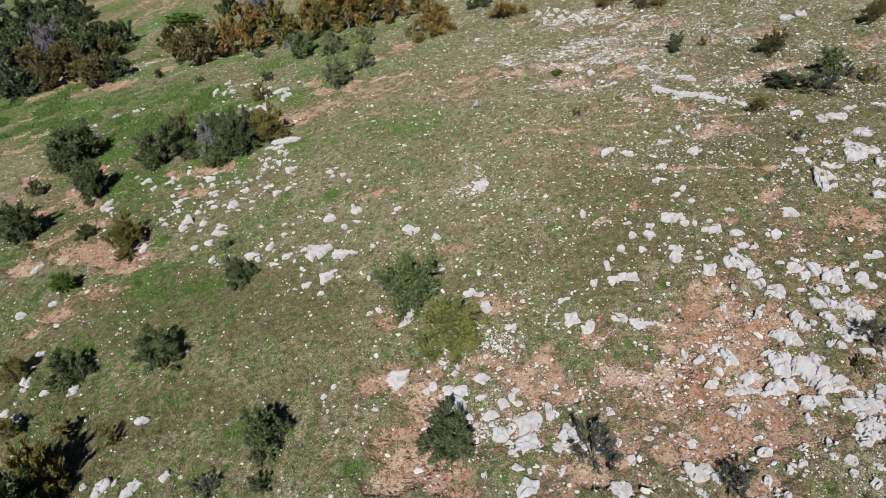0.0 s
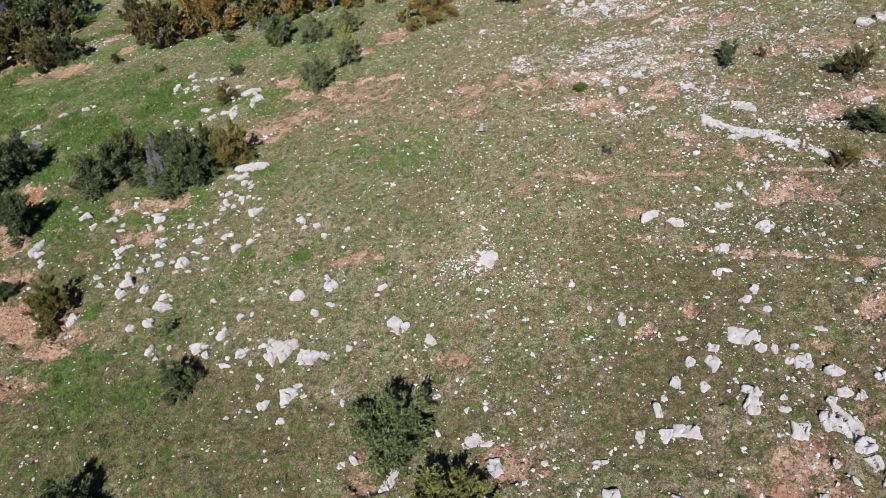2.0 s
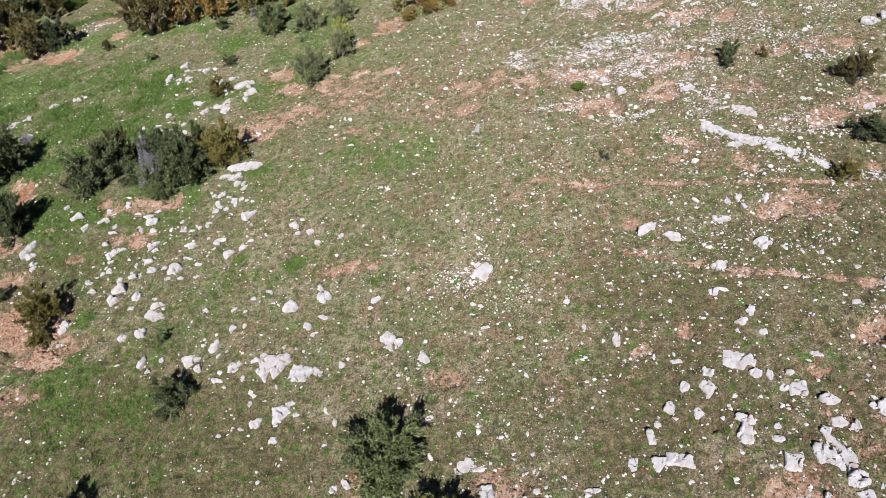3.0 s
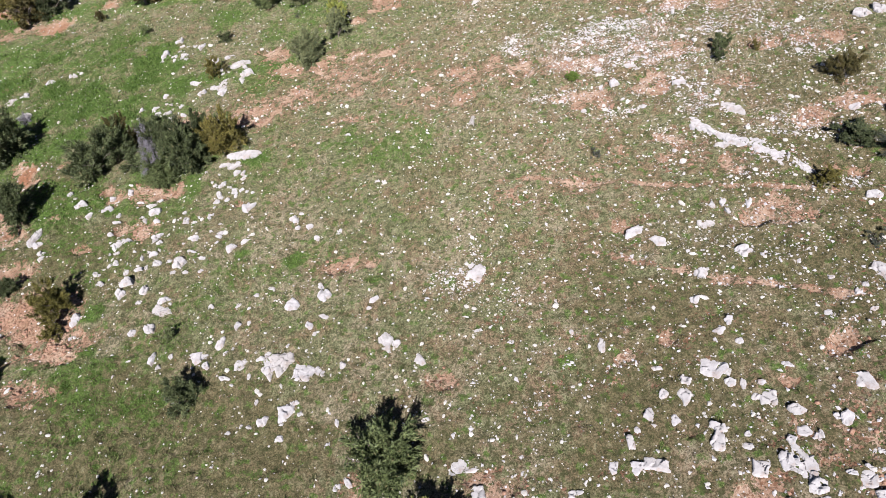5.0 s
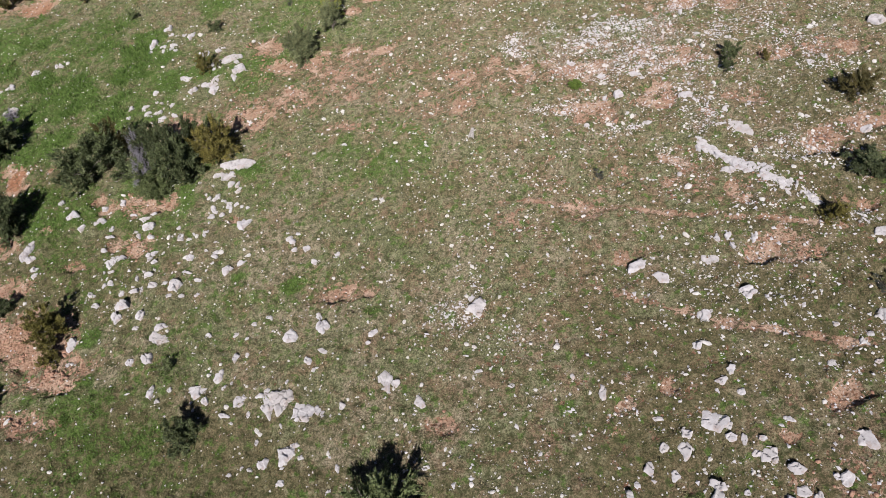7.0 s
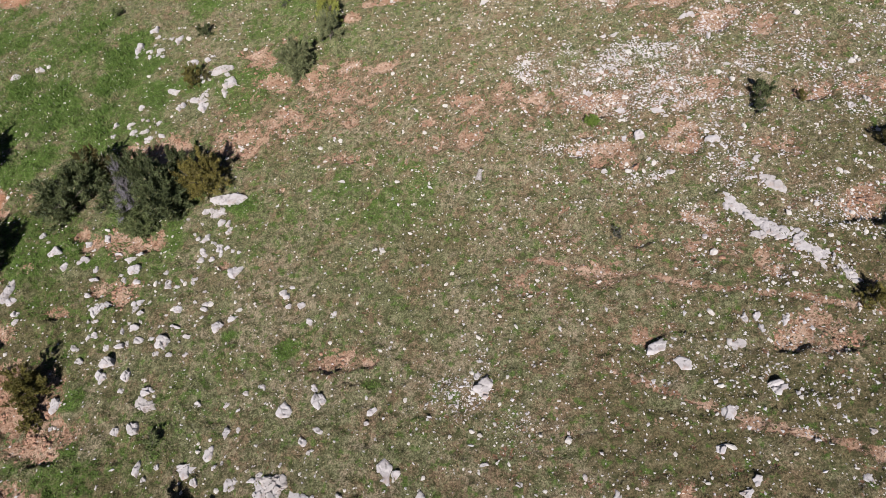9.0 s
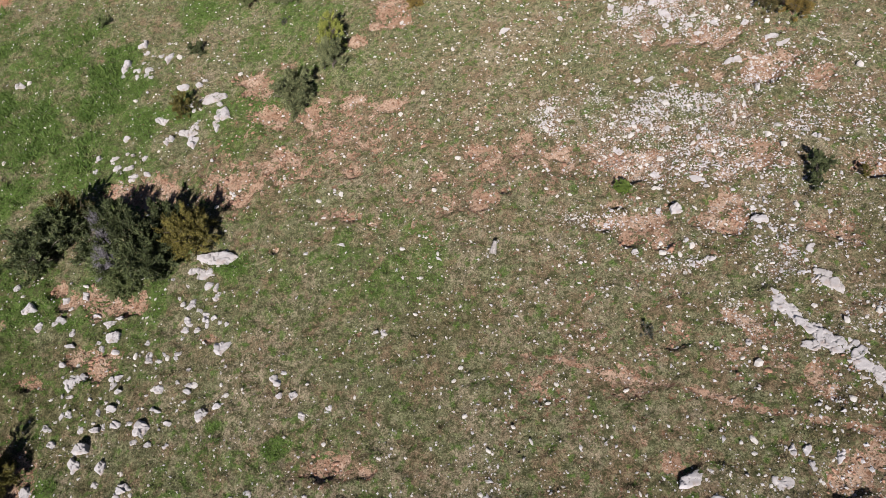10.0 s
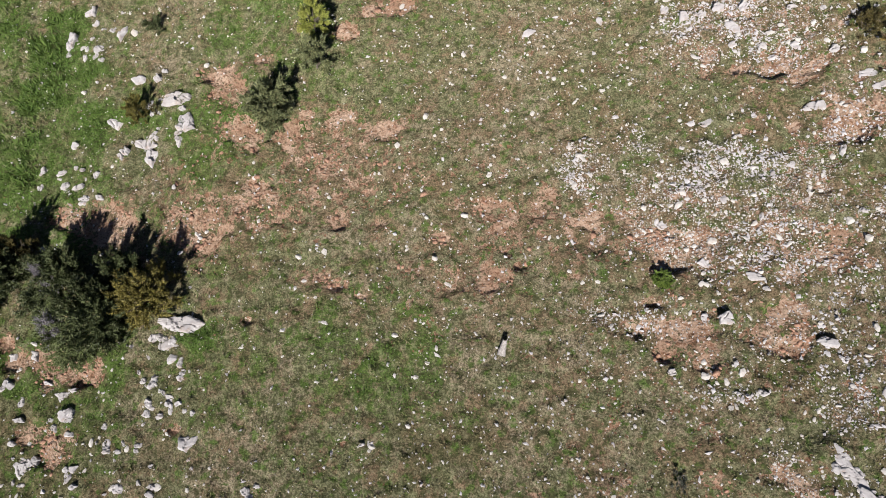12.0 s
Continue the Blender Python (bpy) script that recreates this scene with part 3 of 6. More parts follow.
patch(soil, -19.4, 33.0, 1.20, 1.05)
patch(soil, -29.9, 45.4, 1.30, 1.05)
patch(soil, -29.9, 48.0, 1.10, 1.00)
patch(soil, -26.6, 45.1, 1.30, 1.05)
patch(soil, -24.2, 39.1, 1.30, 0.95)
patch(soil, -22.1, 38.6, 1.20, 0.95)
patch(soil, -18.9, 36.2, 1.20, 0.95)
patch(soil, -35.6, 52.9, 1.60, 1.15)
patch(soil, -28.7, 52.6, 1.00, 1.20)
patch(soil, -27.9, 40.6, 1.30, 0.95)
patch(soil, -26.3, 41.0, 1.10, 0.90)
patch(soil, -24.1, 46.5, 0.60, 1.00)
patch(soil, -25.7, 52.6, 0.60, 0.90)
patch(soil, -32.7, 52.7, 1.10, 0.85)
patch(soil, -18.4, 47.9, 0.80, 0.95)
patch(soil, -26.4, 45.8, 1.00, 1.15)
patch(soil, -28.4, 51.7, 0.80, 1.25)
patch(soil, -20.7, 43.0, 0.60, 0.90)
patch(soil, -16.2, 47.2, 0.70, 0.95)
patch(soil, -17.1, 43.9, 1.00, 0.90)
patch(soil, -21.0, 48.6, 0.60, 0.90)
patch(lush, -26.8, 50.1, 0.90, 1.10)
patch(lush, -24.3, 54.4, 1.20, 1.10)
patch(lush, -28.4, 45.6, 1.00, 1.10)
patch(lush, -37.0, 64.3, 1.50, 1.00)
patch(lush, -18.4, 37.7, 0.80, 0.90)
patch(lush, 11.4, 19.4, 0.80, 0.60)
patch(lush, 8.3, 21.6, 0.80, 0.60)
patch(soil, 19.6, 43.7, 1.10, 0.95)
patch(soil, 22.3, 44.9, 1.20, 0.95)
patch(soil, 16.6, 48.4, 0.90, 0.85)
patch(soil, 22.6, 50.6, 1.20, 0.90)
patch(soil, 20.0, 39.5, 1.00, 0.95)
patch(soil, 19.4, 51.4, 0.90, 0.85)
patch(gravel, 20.2, 48.8, 2.00, 0.62)
patch(gravel, 18.1, 44.4, 1.10, 0.62)
patch(gravel, 20.6, 44.9, 1.30, 0.62)
patch(gravel, 17.1, 47.1, 1.10, 0.55)
patch(gravel, 19.4, 38.8, 1.20, 0.70)
patch(soil, 18.3, 57.2, 1.20, 0.95)
patch(soil, 14.0, 58.0, 0.70, 0.90)
patch(soil, 15.4, 61.3, 0.90, 0.90)
patch(soil, 13.8, 61.1, 1.00, 0.90)
patch(soil, 17.9, 60.9, 0.80, 0.90)
patch(gravel, 12.6, 56.4, 0.90, 0.60)
patch(gravel, 13.9, 56.2, 0.90, 0.62)
patch(gravel, 15.2, 55.2, 1.00, 0.62)
patch(soil, 7.6, 49.6, 1.00, 0.90)
patch(soil, 9.9, 48.5, 0.90, 0.88)
patch(soil, 12.9, 49.4, 0.80, 0.88)
patch(soil, 17.3, 47.8, 1.00, 0.90)
patch(soil, 15.6, 52.8, 1.00, 0.85)
patch(gravel, 20.3, 48.3, 1.30, 0.65)
patch(gravel, 17.0, 46.7, 1.00, 0.60)
patch(gravel, 16.1, 45.5, 1.00, 0.70)
patch(soil, 15.4, 37.6, 1.30, 0.95)
patch(soil, 16.5, 36.9, 1.20, 0.90)
patch(soil, 9.4, 38.3, 0.80, 0.85)
patch(dark_turf, 1.0, 27.3, 2.20, 0.70)
patch(dark_turf, 7.4, 27.1, 2.00, 0.60)
patch(dark_turf, -8.0, 28.1, 2.00, 0.60)
patch(dark_turf, -11.8, 44.2, 1.50, 0.60)
patch(dark_turf, 0.4, 44.6, 2.00, 0.60)
patch(lush, -45.7, 79.8, 2.00, 1.30)
patch(lush, -41.5, 78.9, 1.60, 1.20)
patch(lush, -39.8, 86.6, 1.70, 1.30)
patch(lush, -37.0, 88.8, 1.50, 1.20)
patch(lush, -23.7, 64.5, 1.30, 1.10)
patch(lush, -26.4, 62.1, 1.60, 1.00)
patch(lush, -37.3, 67.2, 2.00, 1.20)
patch(dark_turf, 12.7, 25.8, 2.00, 0.70)
patch(dark_turf, 9.9, 25.2, 1.60, 0.60)
patch(dark_turf, 13.9, 42.2, 1.60, 0.50)
patch(dark_turf, 15.5, 45.4, 1.60, 0.50)
patch(dark_turf, -19.2, 32.2, 2.20, 0.50)
patch(dark_turf, -18.6, 30.8, 2.00, 0.70)
patch(soil, 10.2, 43.5, 1.60, 0.66)
patch(soil, 13.0, 42.2, 1.60, 0.66)
patch(soil, 8.0, 41.6, 1.60, 0.66)
patch(soil, 14.7, 41.4, 1.60, 0.66)
patch(soil, 4.8, 41.1, 1.60, 0.66)
patch(soil, 12.4, 44.4, 1.60, 0.66)
patch(soil, -3.8, 68.2, 1.30, 0.95)
patch(soil, -3.2, 66.6, 1.00, 0.90)
patch(soil, 7.6, 66.5, 1.20, 0.90)


def cover(kind, x, y):
    """How far each point lies within the patches of a kind, with uneven borders."""
    x, y = np.asarray(x, float), np.asarray(y, float)
    wob = 0.7 * (value_noise(x, y, 3.6, 7) - 0.5) + 0.9 * (value_noise(x, y, 1.7, 5) - 0.5) + 0.6 * (value_noise(x, y, 0.6, 6) - 0.5)
    total = np.zeros_like(x)
    for cx, cy, r, a in kind:
        d = np.hypot((x - cx) * 0.85, (y - cy) * 1.2) / r
        total = np.maximum(total, a * np.clip(1.35 - d + wob * 0.9, 0, 1))
    return total


def cover_tracks(x, y):
    total = np.zeros_like(x)
    wob = 0.5 * (value_noise(x, y, 2.3, 8) - 0.5)
    for x0, y0, x1, y1, worn in tracks:
        dx, dy = x1 - x0, y1 - y0
        u = np.clip(((x - x0) * dx + (y - y0) * dy) / (dx * dx + dy * dy), 0, 1)
        d = np.hypot(x - x0 - u * dx, y - y0 - u * dy + wob)
        total = np.maximum(total, worn * np.clip(1.35 - d / 0.26, 0, 1))
    return total


def bareness(x, y):
    """Bare earth: worn patches and tracks, and thin soil wherever stones lie thick."""
    return np.maximum(np.maximum(0.86 * cover(soil, x, y), cover_tracks(x, y)), 0.04 + 0.20 * ease(-3, 9, x) * ease(0.3, 0.7, value_noise(x, y, 4.0, 9)) + 0.28 * cover(gravel, x, y) ** 1.3)


def greenness(x, y):
    """The grass is greener down the slope, towards the gully."""
    damp = np.clip((7 - x) / 26, 0, 1)
    return np.maximum(cover(lush, x, y), (0.44 + 0.24 * ease(35, 60, y)) * (0.10 + 0.90 * ease(0.30, 0.66, 0.6 * value_noise(x, y, 4.0, 10) + 0.4 * value_noise(x, y, 1.6, 13))) * damp * damp * (3 - 2 * damp))


def lines(a, b, step, far):
    """Grid lines close together from a to b and ever wider apart outside."""
    inner = list(np.arange(a, b + step / 2, step))
    s, p, q = step, [inner[0]], [inner[-1]]
    while q[-1] < far:
        s *= 1.14
        q.append(q[-1] + s)
        p.append(p[-1] - s)
    return np.array(p[:0:-1] + inner + q[1:])


def build_ground():
    gx, gy = lines(-36, 29, 0.14, 1800), lines(13, 74, 0.14, 1800)
    x, y = np.meshgrid(gx, gy)
    x, y = x.ravel(), y.ravel()
    n, m = len(gx), len(gy)
    i, j = np.meshgrid(np.arange(n - 1), np.arange(m - 1))
    a = (j * n + i).ravel()
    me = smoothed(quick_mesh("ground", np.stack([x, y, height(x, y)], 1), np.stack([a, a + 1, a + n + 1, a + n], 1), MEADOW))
    for name, values in (("soil", bareness(x, y)), ("lush", greenness(x, y)), ("gravel", cover(gravel, x, y) ** 1.5), ("dark_turf", cover(dark_turf, x, y))):
        me.attributes.new(name, "FLOAT", "POINT").data.foreach_set("value", values.astype(np.float32))
    return tagged(new("ground", me), "stony hillside meadow with thin grass and bare reddish earth", "ground", kind="structure")


ground = build_ground()

# ---------------------------------------------------------------- rocks
BALLS = {}


def ball(level):
    if level not in BALLS:
        bm = bmesh.new()
        bmesh.ops.create_icosphere(bm, subdivisions=level, radius=1.0)
        BALLS[level] = (np.array([v.co[:] for v in bm.verts]), np.array([[v.index for v in f.verts] for f in bm.faces]))
        bm.free()
    return BALLS[level]


rock_dice = np.random.RandomState(11)


def rock_arrays(w, d, h):
    """A broken piece of limestone, w across, d deep in plan, h proud of the ground. Its outline is angular, and it
    is split into plates, each with its own height and tilt, with clefts between them."""
    dice = rock_dice
    w, d = (w * 0.90, d * 0.90) if w * d > 1.2 else (w * 0.96, d * 0.96)
    size = max(w, d)
    around = int(np.clip(2.6 * size / 0.062, 14, 100))
    rings = int(np.clip(size / 0.10, 3, 20))
    turn = np.arange(around) * 2 * math.pi / around
    ux, uy = np.cos(turn), np.sin(turn)
    reach = np.full(around, 9.0)
    sides = dice.randint(4, 8)
    for k in range(sides):                   # straight breaks round the outline
        a = (k + dice.uniform(-0.4, 0.4)) * 2 * math.pi / sides
        facing = ux * math.cos(a) + uy * math.sin(a)
        reach = np.minimum(reach, np.where(facing > 0.15, dice.uniform(0.34, 0.54) / np.maximum(facing, 0.15), 9.0))
    reach = np.minimum(reach, 0.70)
    s = dice.uniform(0, 900)
    ox, oy = reach * ux * w, reach * uy * d
    jag = 0.30 * (value_noise(ox + s, oy - s, 0.34 * size, 3) - 0.5) + 0.20 * (value_noise(ox - s, oy + s, 0.15 * size, 5) - 0.5) + dice.uniform(-0.05, 0.05, around)
    reach = reach * (1 + jag)
    f = np.linspace(0, 1, rings + 1)[1:, None] ** 0.85
    f = np.concatenate([f, [[1.04]], [[1.10]]])
    gx, gy = f * (reach * ux * w)[None], f * (reach * uy * d)[None]
    wob = 0.25 / rings * np.clip(1.2 - f, 0, 1) * size
    gx = gx + wob * dice.uniform(-1, 1, gx.shape) * (f < 0.99)
    gy = gy + wob * dice.uniform(-1, 1, gy.shape) * (f < 0.99)
    gx, gy, f = np.append(gx.ravel(), 0.0), np.append(gy.ravel(), 0.0), np.append(np.broadcast_to(f, gx.shape).ravel(), 0.0)
    plates = int(np.clip(w * d / 0.10, 3, 34))
    px, py = dice.uniform(-0.5, 0.5, plates) * w, dice.uniform(-0.5, 0.5, plates) * d
    wx, wy = gx + 0.10 * size * (value_noise(gx - s, gy + s, 0.22 * size, 4) - 0.5), gy + 0.10 * size * (value_noise(gx + s, gy + s, 0.22 * size, 6) - 0.5)
    dist = np.hypot(wx[:, None] - px, wy[:, None] - py)
    order = np.argsort(dist, axis=1)
    first = order[:, 0]
    gap = np.take_along_axis(dist, order[:, 1:2], 1)[:, 0] - dist.min(axis=1)
    level = dice.uniform(0.45, 1.1, plates)
    steep = min(1.0, 0.75 / size)
    sx, sy = dice.normal(0, 0.28, plates) * steep, dice.normal(0.05, 0.28, plates) * steep
    top = h * level[first] + np.clip(sx[first] * (gx - px[first]) * 0.6 + sy[first] * (gy - py[first]) * 0.6, -0.4 * h, 0.4 * h)
    shoulder = 0.62 + 0.38 * np.clip((1 - f) * 5.0, 0, 1)
    z = np.maximum(top, 0.25 * h) * shoulder + h * 0.10 * (value_noise(gx + s, gy, 0.16, 7) - 0.5)
    z -= np.clip(1.4 - gap / (0.018 + 0.012 * size), 0, 1) * (0.45 * h + 0.03) * (dice.uniform(0, 1, plates) < 0.75)[first]
    z = np.where(f > 1.07, -0.26, np.where(f > 1.01, np.minimum(z * 0.25, 0.04) - 0.03, np.maximum(z, -0.05)))
    rows, q = np.arange(rings + 1)[:, None] * around, np.arange(around)
    nxt = (q + 1) % around
    a, b, c, e = (rows + q).ravel(), (rows + around + q).ravel(), (rows + around + nxt).ravel(), (rows + nxt).ravel()
    hub = np.full(around, len(gx) - 1)
    return np.stack([gx, gy, z], 1), np.concatenate([np.stack([a, b, c], 1), np.stack([a, c, e], 1), np.stack([hub, q, nxt], 1)])


def bedded(x, y, turn):
    """A pose on the slope, lying with it."""
    z, zx, zy = float(swell(x, y)), float(swell(x + 0.4, y)), float(swell(x, y + 0.4))
    up = Vector((-(zx - z) / 0.4, -(zy - z) / 0.4, 1)).normalized()
    lay = Vector((0, 0, 1)).rotation_difference(up).to_matrix().to_4x4()
    return Matrix.Translation((x, y, float(height(x, y)) - 0.01)) @ lay @ pose(0, 0, 0, rock_dice.uniform(-3, 3), rock_dice.uniform(-3, 3), turn)


def rock(x, y, w, d, h, turn):
    ob = new("limestone_rock", quick_mesh("limestone_rock", *rock_arrays(w, d, h), SLAB if w * d > 2.6 else LIMESTONE))
    ob.matrix_world = bedded(x, y, turn)
    if max(w, d) > 1.3:
        label = "broad pale grey limestone slab breaking through the turf"
    elif h > 0.22:
        label = "whitish angular limestone boulder set in the grass"
    elif w > 1.5 * d:
        label = "long narrow whitish limestone ledge in the turf"
    else:
        label = "low whitish limestone rock lying in the grass"
    return tagged(ob, label, "rock", "limestone rocks on the hillside")


small_rocks = []


def small_rock(x, y, w, d, h, turn):
    v, f = rock_arrays(w, d, h)
    m = np.array(bedded(x, y, turn))
    small_rocks.append((v @ m[:3, :3].T + m[:3, 3], f))


rock(-11.95, 49.62, 1.95, 0.85, 0.24, -8)
rock(13.78, 19.52, 1.77, 1.43, 0.17, 9)
rock(20.65, 32.29, 1.03, 1.98, 0.15, -6)
rock(-35.06, 63.44, 1.40, 1.38, 0.13, 11)
rock(18.37, 30.30, 0.93, 1.86, 0.14, -10)
rock(-6.65, 32.67, 1.18, 1.38, 0.17, 24)
rock(-7.33, 32.49, 0.98, 1.59, 0.15, 13)
rock(13.23, 25.48, 0.90, 1.71, 0.14, 6)
rock(14.15, 18.72, 1.44, 1.06, 0.14, 4)
rock(-14.75, 61.66, 1.61, 0.92, 0.15, 3)
rock(-32.74, 60.83, 1.35, 1.09, 0.11, 22)
rock(14.63, 17.53, 1.22, 1.12, 0.15, -1)
rock(-13.90, 60.17, 1.17, 1.16, 0.17, -12)
rock(-16.00, 59.21, 1.59, 0.82, 0.14, 2)
rock(12.76, 19.99, 0.99, 1.25, 0.15, -5)
rock(14.59, 16.61, 1.15, 1.06, 0.14, 14)
rock(-24.67, 45.04, 0.75, 1.62, 0.26, -14)
rock(1.21, 26.75, 1.61, 0.73, 0.10, 8)
rock(-5.64, 31.87, 1.15, 1.01, 0.16, -17)
rock(-18.27, 43.09, 1.21, 0.94, 0.16, 3)
rock(16.12, 21.88, 0.80, 1.41, 0.13, -6)
rock(21.45, 32.58, 0.97, 1.14, 0.10, 25)
rock(21.72, 36.23, 1.12, 1.00, 0.09, 20)
rock(19.41, 31.55, 1.18, 0.91, 0.09, -17)
rock(-17.79, 60.52, 1.50, 0.72, 0.12, -19)
rock(8.50, 23.19, 1.48, 0.67, 0.10, -17)
rock(-13.94, 37.07, 1.13, 0.86, 0.13, 10)
rock(-1.95, 32.89, 0.92, 1.05, 0.14, -1)
rock(3.27, 17.84, 1.01, 0.95, 0.15, -3)
rock(26.11, 52.37, 0.75, 1.26, 0.18, -15)
rock(3.29, 18.91, 0.91, 1.01, 0.14, -7)
rock(14.83, 24.84, 1.07, 0.78, 0.10, 5)
rock(-12.52, 48.72, 1.25, 0.70, 0.18, -6)
rock(-15.55, 58.36, 0.93, 0.87, 0.14, -12)
rock(18.45, 33.15, 0.82, 0.96, 0.09, -22)
rock(4.65, 18.14, 0.76, 1.03, 0.26, -14)
rock(21.94, 33.95, 0.71, 1.08, 0.21, 0)
rock(25.26, 52.44, 0.79, 0.96, 0.18, 8)
rock(24.04, 36.61, 0.68, 1.09, 0.20, -24)
rock(-6.12, 30.06, 0.74, 1.02, 0.25, 6)
rock(-34.06, 64.00, 0.94, 0.78, 0.09, 5)
rock(2.33, 36.28, 0.77, 0.94, 0.26, -21)
rock(-1.90, 22.19, 0.92, 0.78, 0.12, -3)
rock(-5.13, 36.39, 0.75, 0.96, 0.25, 24)
rock(16.23, 23.82, 0.85, 0.84, 0.10, -11)
rock(6.04, 15.74, 0.82, 0.86, 0.13, 18)
rock(-11.00, 33.67, 0.87, 0.80, 0.13, -23)
rock(13.79, 23.51, 0.80, 0.87, 0.11, 23)
rock(2.16, 18.42, 0.77, 0.87, 0.26, -5)
rock(11.09, 29.54, 0.91, 0.71, 0.11, -14)
rock(12.22, 18.75, 0.83, 0.78, 0.11, 14)
rock(-14.09, 35.81, 0.77, 0.83, 0.26, 24)
rock(-8.83, 32.87, 1.00, 0.63, 0.11, 10)
rock(12.79, 37.33, 0.82, 0.77, 0.13, 0)
rock(11.02, 20.51, 0.62, 1.00, 0.21, 3)
rock(-19.08, 37.55, 0.64, 0.96, 0.22, 5)
rock(16.84, 41.37, 0.95, 0.90, 0.07, -44)
rock(-19.17, 66.45, 0.58, 1.05, 0.20, -23)
rock(12.75, 28.10, 0.67, 0.90, 0.23, -4)
rock(-26.47, 37.74, 0.52, 1.14, 0.19, -15)
rock(3.05, 16.06, 0.76, 0.76, 0.26, -11)
rock(-16.77, 45.36, 0.87, 0.66, 0.13, -23)
rock(-32.12, 65.31, 0.95, 0.59, 0.07, -12)
rock(13.16, 17.92, 0.88, 0.64, 0.10, -2)
rock(13.84, 35.25, 0.76, 0.74, 0.23, 10)
rock(-12.24, 18.31, 0.81, 0.69, 0.11, -14)
rock(15.43, 20.65, 0.60, 0.93, 0.21, 8)
rock(-34.04, 59.58, 0.71, 0.78, 0.20, 0)
rock(20.06, 37.56, 0.96, 0.57, 0.07, -9)
rock(-13.85, 40.44, 0.67, 0.82, 0.23, 24)
rock(20.95, 36.51, 0.63, 0.87, 0.18, 9)
rock(1.93, 25.65, 0.78, 0.69, 0.26, -10)
rock(-6.81, 36.09, 0.75, 0.72, 0.25, -20)
rock(8.78, 15.94, 1.00, 0.54, 0.10, 15)
rock(21.85, 44.38, 0.68, 0.78, 0.19, -21)
rock(15.44, 42.90, 0.95, 0.78, 0.07, -50)
rock(13.60, 20.93, 0.70, 0.74, 0.24, 0)
rock(16.19, 42.48, 0.69, 1.07, 0.07, -57)
rock(11.85, 34.44, 0.86, 0.61, 0.12, 24)
rock(10.50, 58.69, 1.07, 0.48, 0.08, 6)
rock(14.89, 23.67, 0.80, 0.65, 0.09, 22)
rock(-19.92, 23.12, 0.74, 0.70, 0.24, -24)
rock(9.61, 37.50, 0.93, 0.56, 0.11, 14)
rock(16.13, 28.43, 0.79, 0.65, 0.17, -21)
rock(10.53, 36.62, 0.86, 0.59, 0.12, -17)
rock(-24.18, 44.40, 0.75, 0.68, 0.21, 14)
rock(17.19, 41.14, 0.86, 0.83, 0.07, -56)
rock(-24.45, 32.03, 0.72, 0.70, 0.21, -19)
rock(-22.37, 47.40, 0.78, 0.63, 0.20, -25)
rock(0.63, 19.91, 0.49, 0.98, 0.18, 14)
rock(14.89, 59.06, 0.90, 0.53, 0.10, 11)
rock(-30.43, 65.83, 0.67, 0.71, 0.18, -1)
rock(5.61, 23.94, 0.64, 0.74, 0.22, -2)
rock(16.20, 45.65, 1.70, 0.75, 0.11, -48)
rock(22.59, 36.91, 0.69, 0.67, 0.14, 8)
rock(11.76, 25.50, 0.60, 0.77, 0.21, -18)
rock(-13.65, 18.28, 0.59, 0.79, 0.21, -14)
rock(7.53, 23.64, 0.78, 0.59, 0.20, -4)
rock(-16.69, 39.67, 0.72, 0.63, 0.22, -15)
rock(-16.79, 38.84, 0.65, 0.70, 0.23, 17)
rock(13.38, 24.66, 0.68, 0.67, 0.20, 11)
rock(-22.25, 66.20, 0.45, 1.00, 0.17, 4)
rock(-10.71, 44.36, 0.73, 0.62, 0.25, 1)
rock(16.55, 21.60, 0.75, 0.60, 0.19, 19)
rock(-20.38, 65.35, 0.57, 0.78, 0.20, 25)
rock(-11.02, 40.99, 0.69, 0.64, 0.24, 16)
rock(15.74, 42.61, 0.75, 0.85, 0.07, -64)
rock(20.09, 28.51, 0.63, 0.70, 0.17, 14)
rock(13.28, 21.17, 0.71, 0.62, 0.20, 7)
rock(11.24, 19.07, 0.55, 0.80, 0.19, 19)
rock(10.59, 26.55, 0.62, 0.71, 0.21, -14)
rock(10.76, 65.59, 0.69, 0.64, 0.23, 1)
rock(9.91, 66.51, 0.76, 0.58, 0.21, 16)
rock(16.43, 41.55, 0.66, 0.94, 0.07, -39)
rock(14.93, 42.66, 0.85, 0.52, 0.07, 1)
rock(-21.46, 68.08, 0.59, 0.74, 0.21, -25)
rock(-18.87, 56.11, 0.81, 0.53, 0.10, 18)
rock(15.52, 23.17, 0.60, 0.72, 0.21, 14)
rock(16.39, 42.10, 0.61, 1.00, 0.07, -48)
rock(-20.74, 25.77, 0.68, 0.62, 0.21, 23)
rock(9.90, 28.58, 0.57, 0.74, 0.20, -15)
rock(-12.48, 18.02, 0.58, 0.70, 0.20, -4)
rock(14.13, 22.06, 0.54, 0.75, 0.19, -11)
rock(17.84, 40.03, 0.89, 0.66, 0.07, -60)
rock(-13.91, 37.72, 0.80, 0.50, 0.19, -4)
rock(14.18, 44.56, 0.95, 0.42, 0.07, -48)
rock(-1.62, 25.37, 0.42, 0.92, 0.16, 25)
rock(-1.87, 25.23, 0.42, 0.92, 0.16, 11)
rock(15.74, 20.43, 0.69, 0.56, 0.18, 0)
rock(3.01, 24.08, 0.65, 0.59, 0.21, 24)
rock(21.28, 30.83, 0.55, 0.69, 0.16, 12)
rock(17.19, 60.59, 0.85, 0.43, 0.08, 0)
rock(0.71, 20.68, 0.60, 0.61, 0.21, 3)
rock(15.62, 22.33, 0.41, 0.90, 0.15, 25)
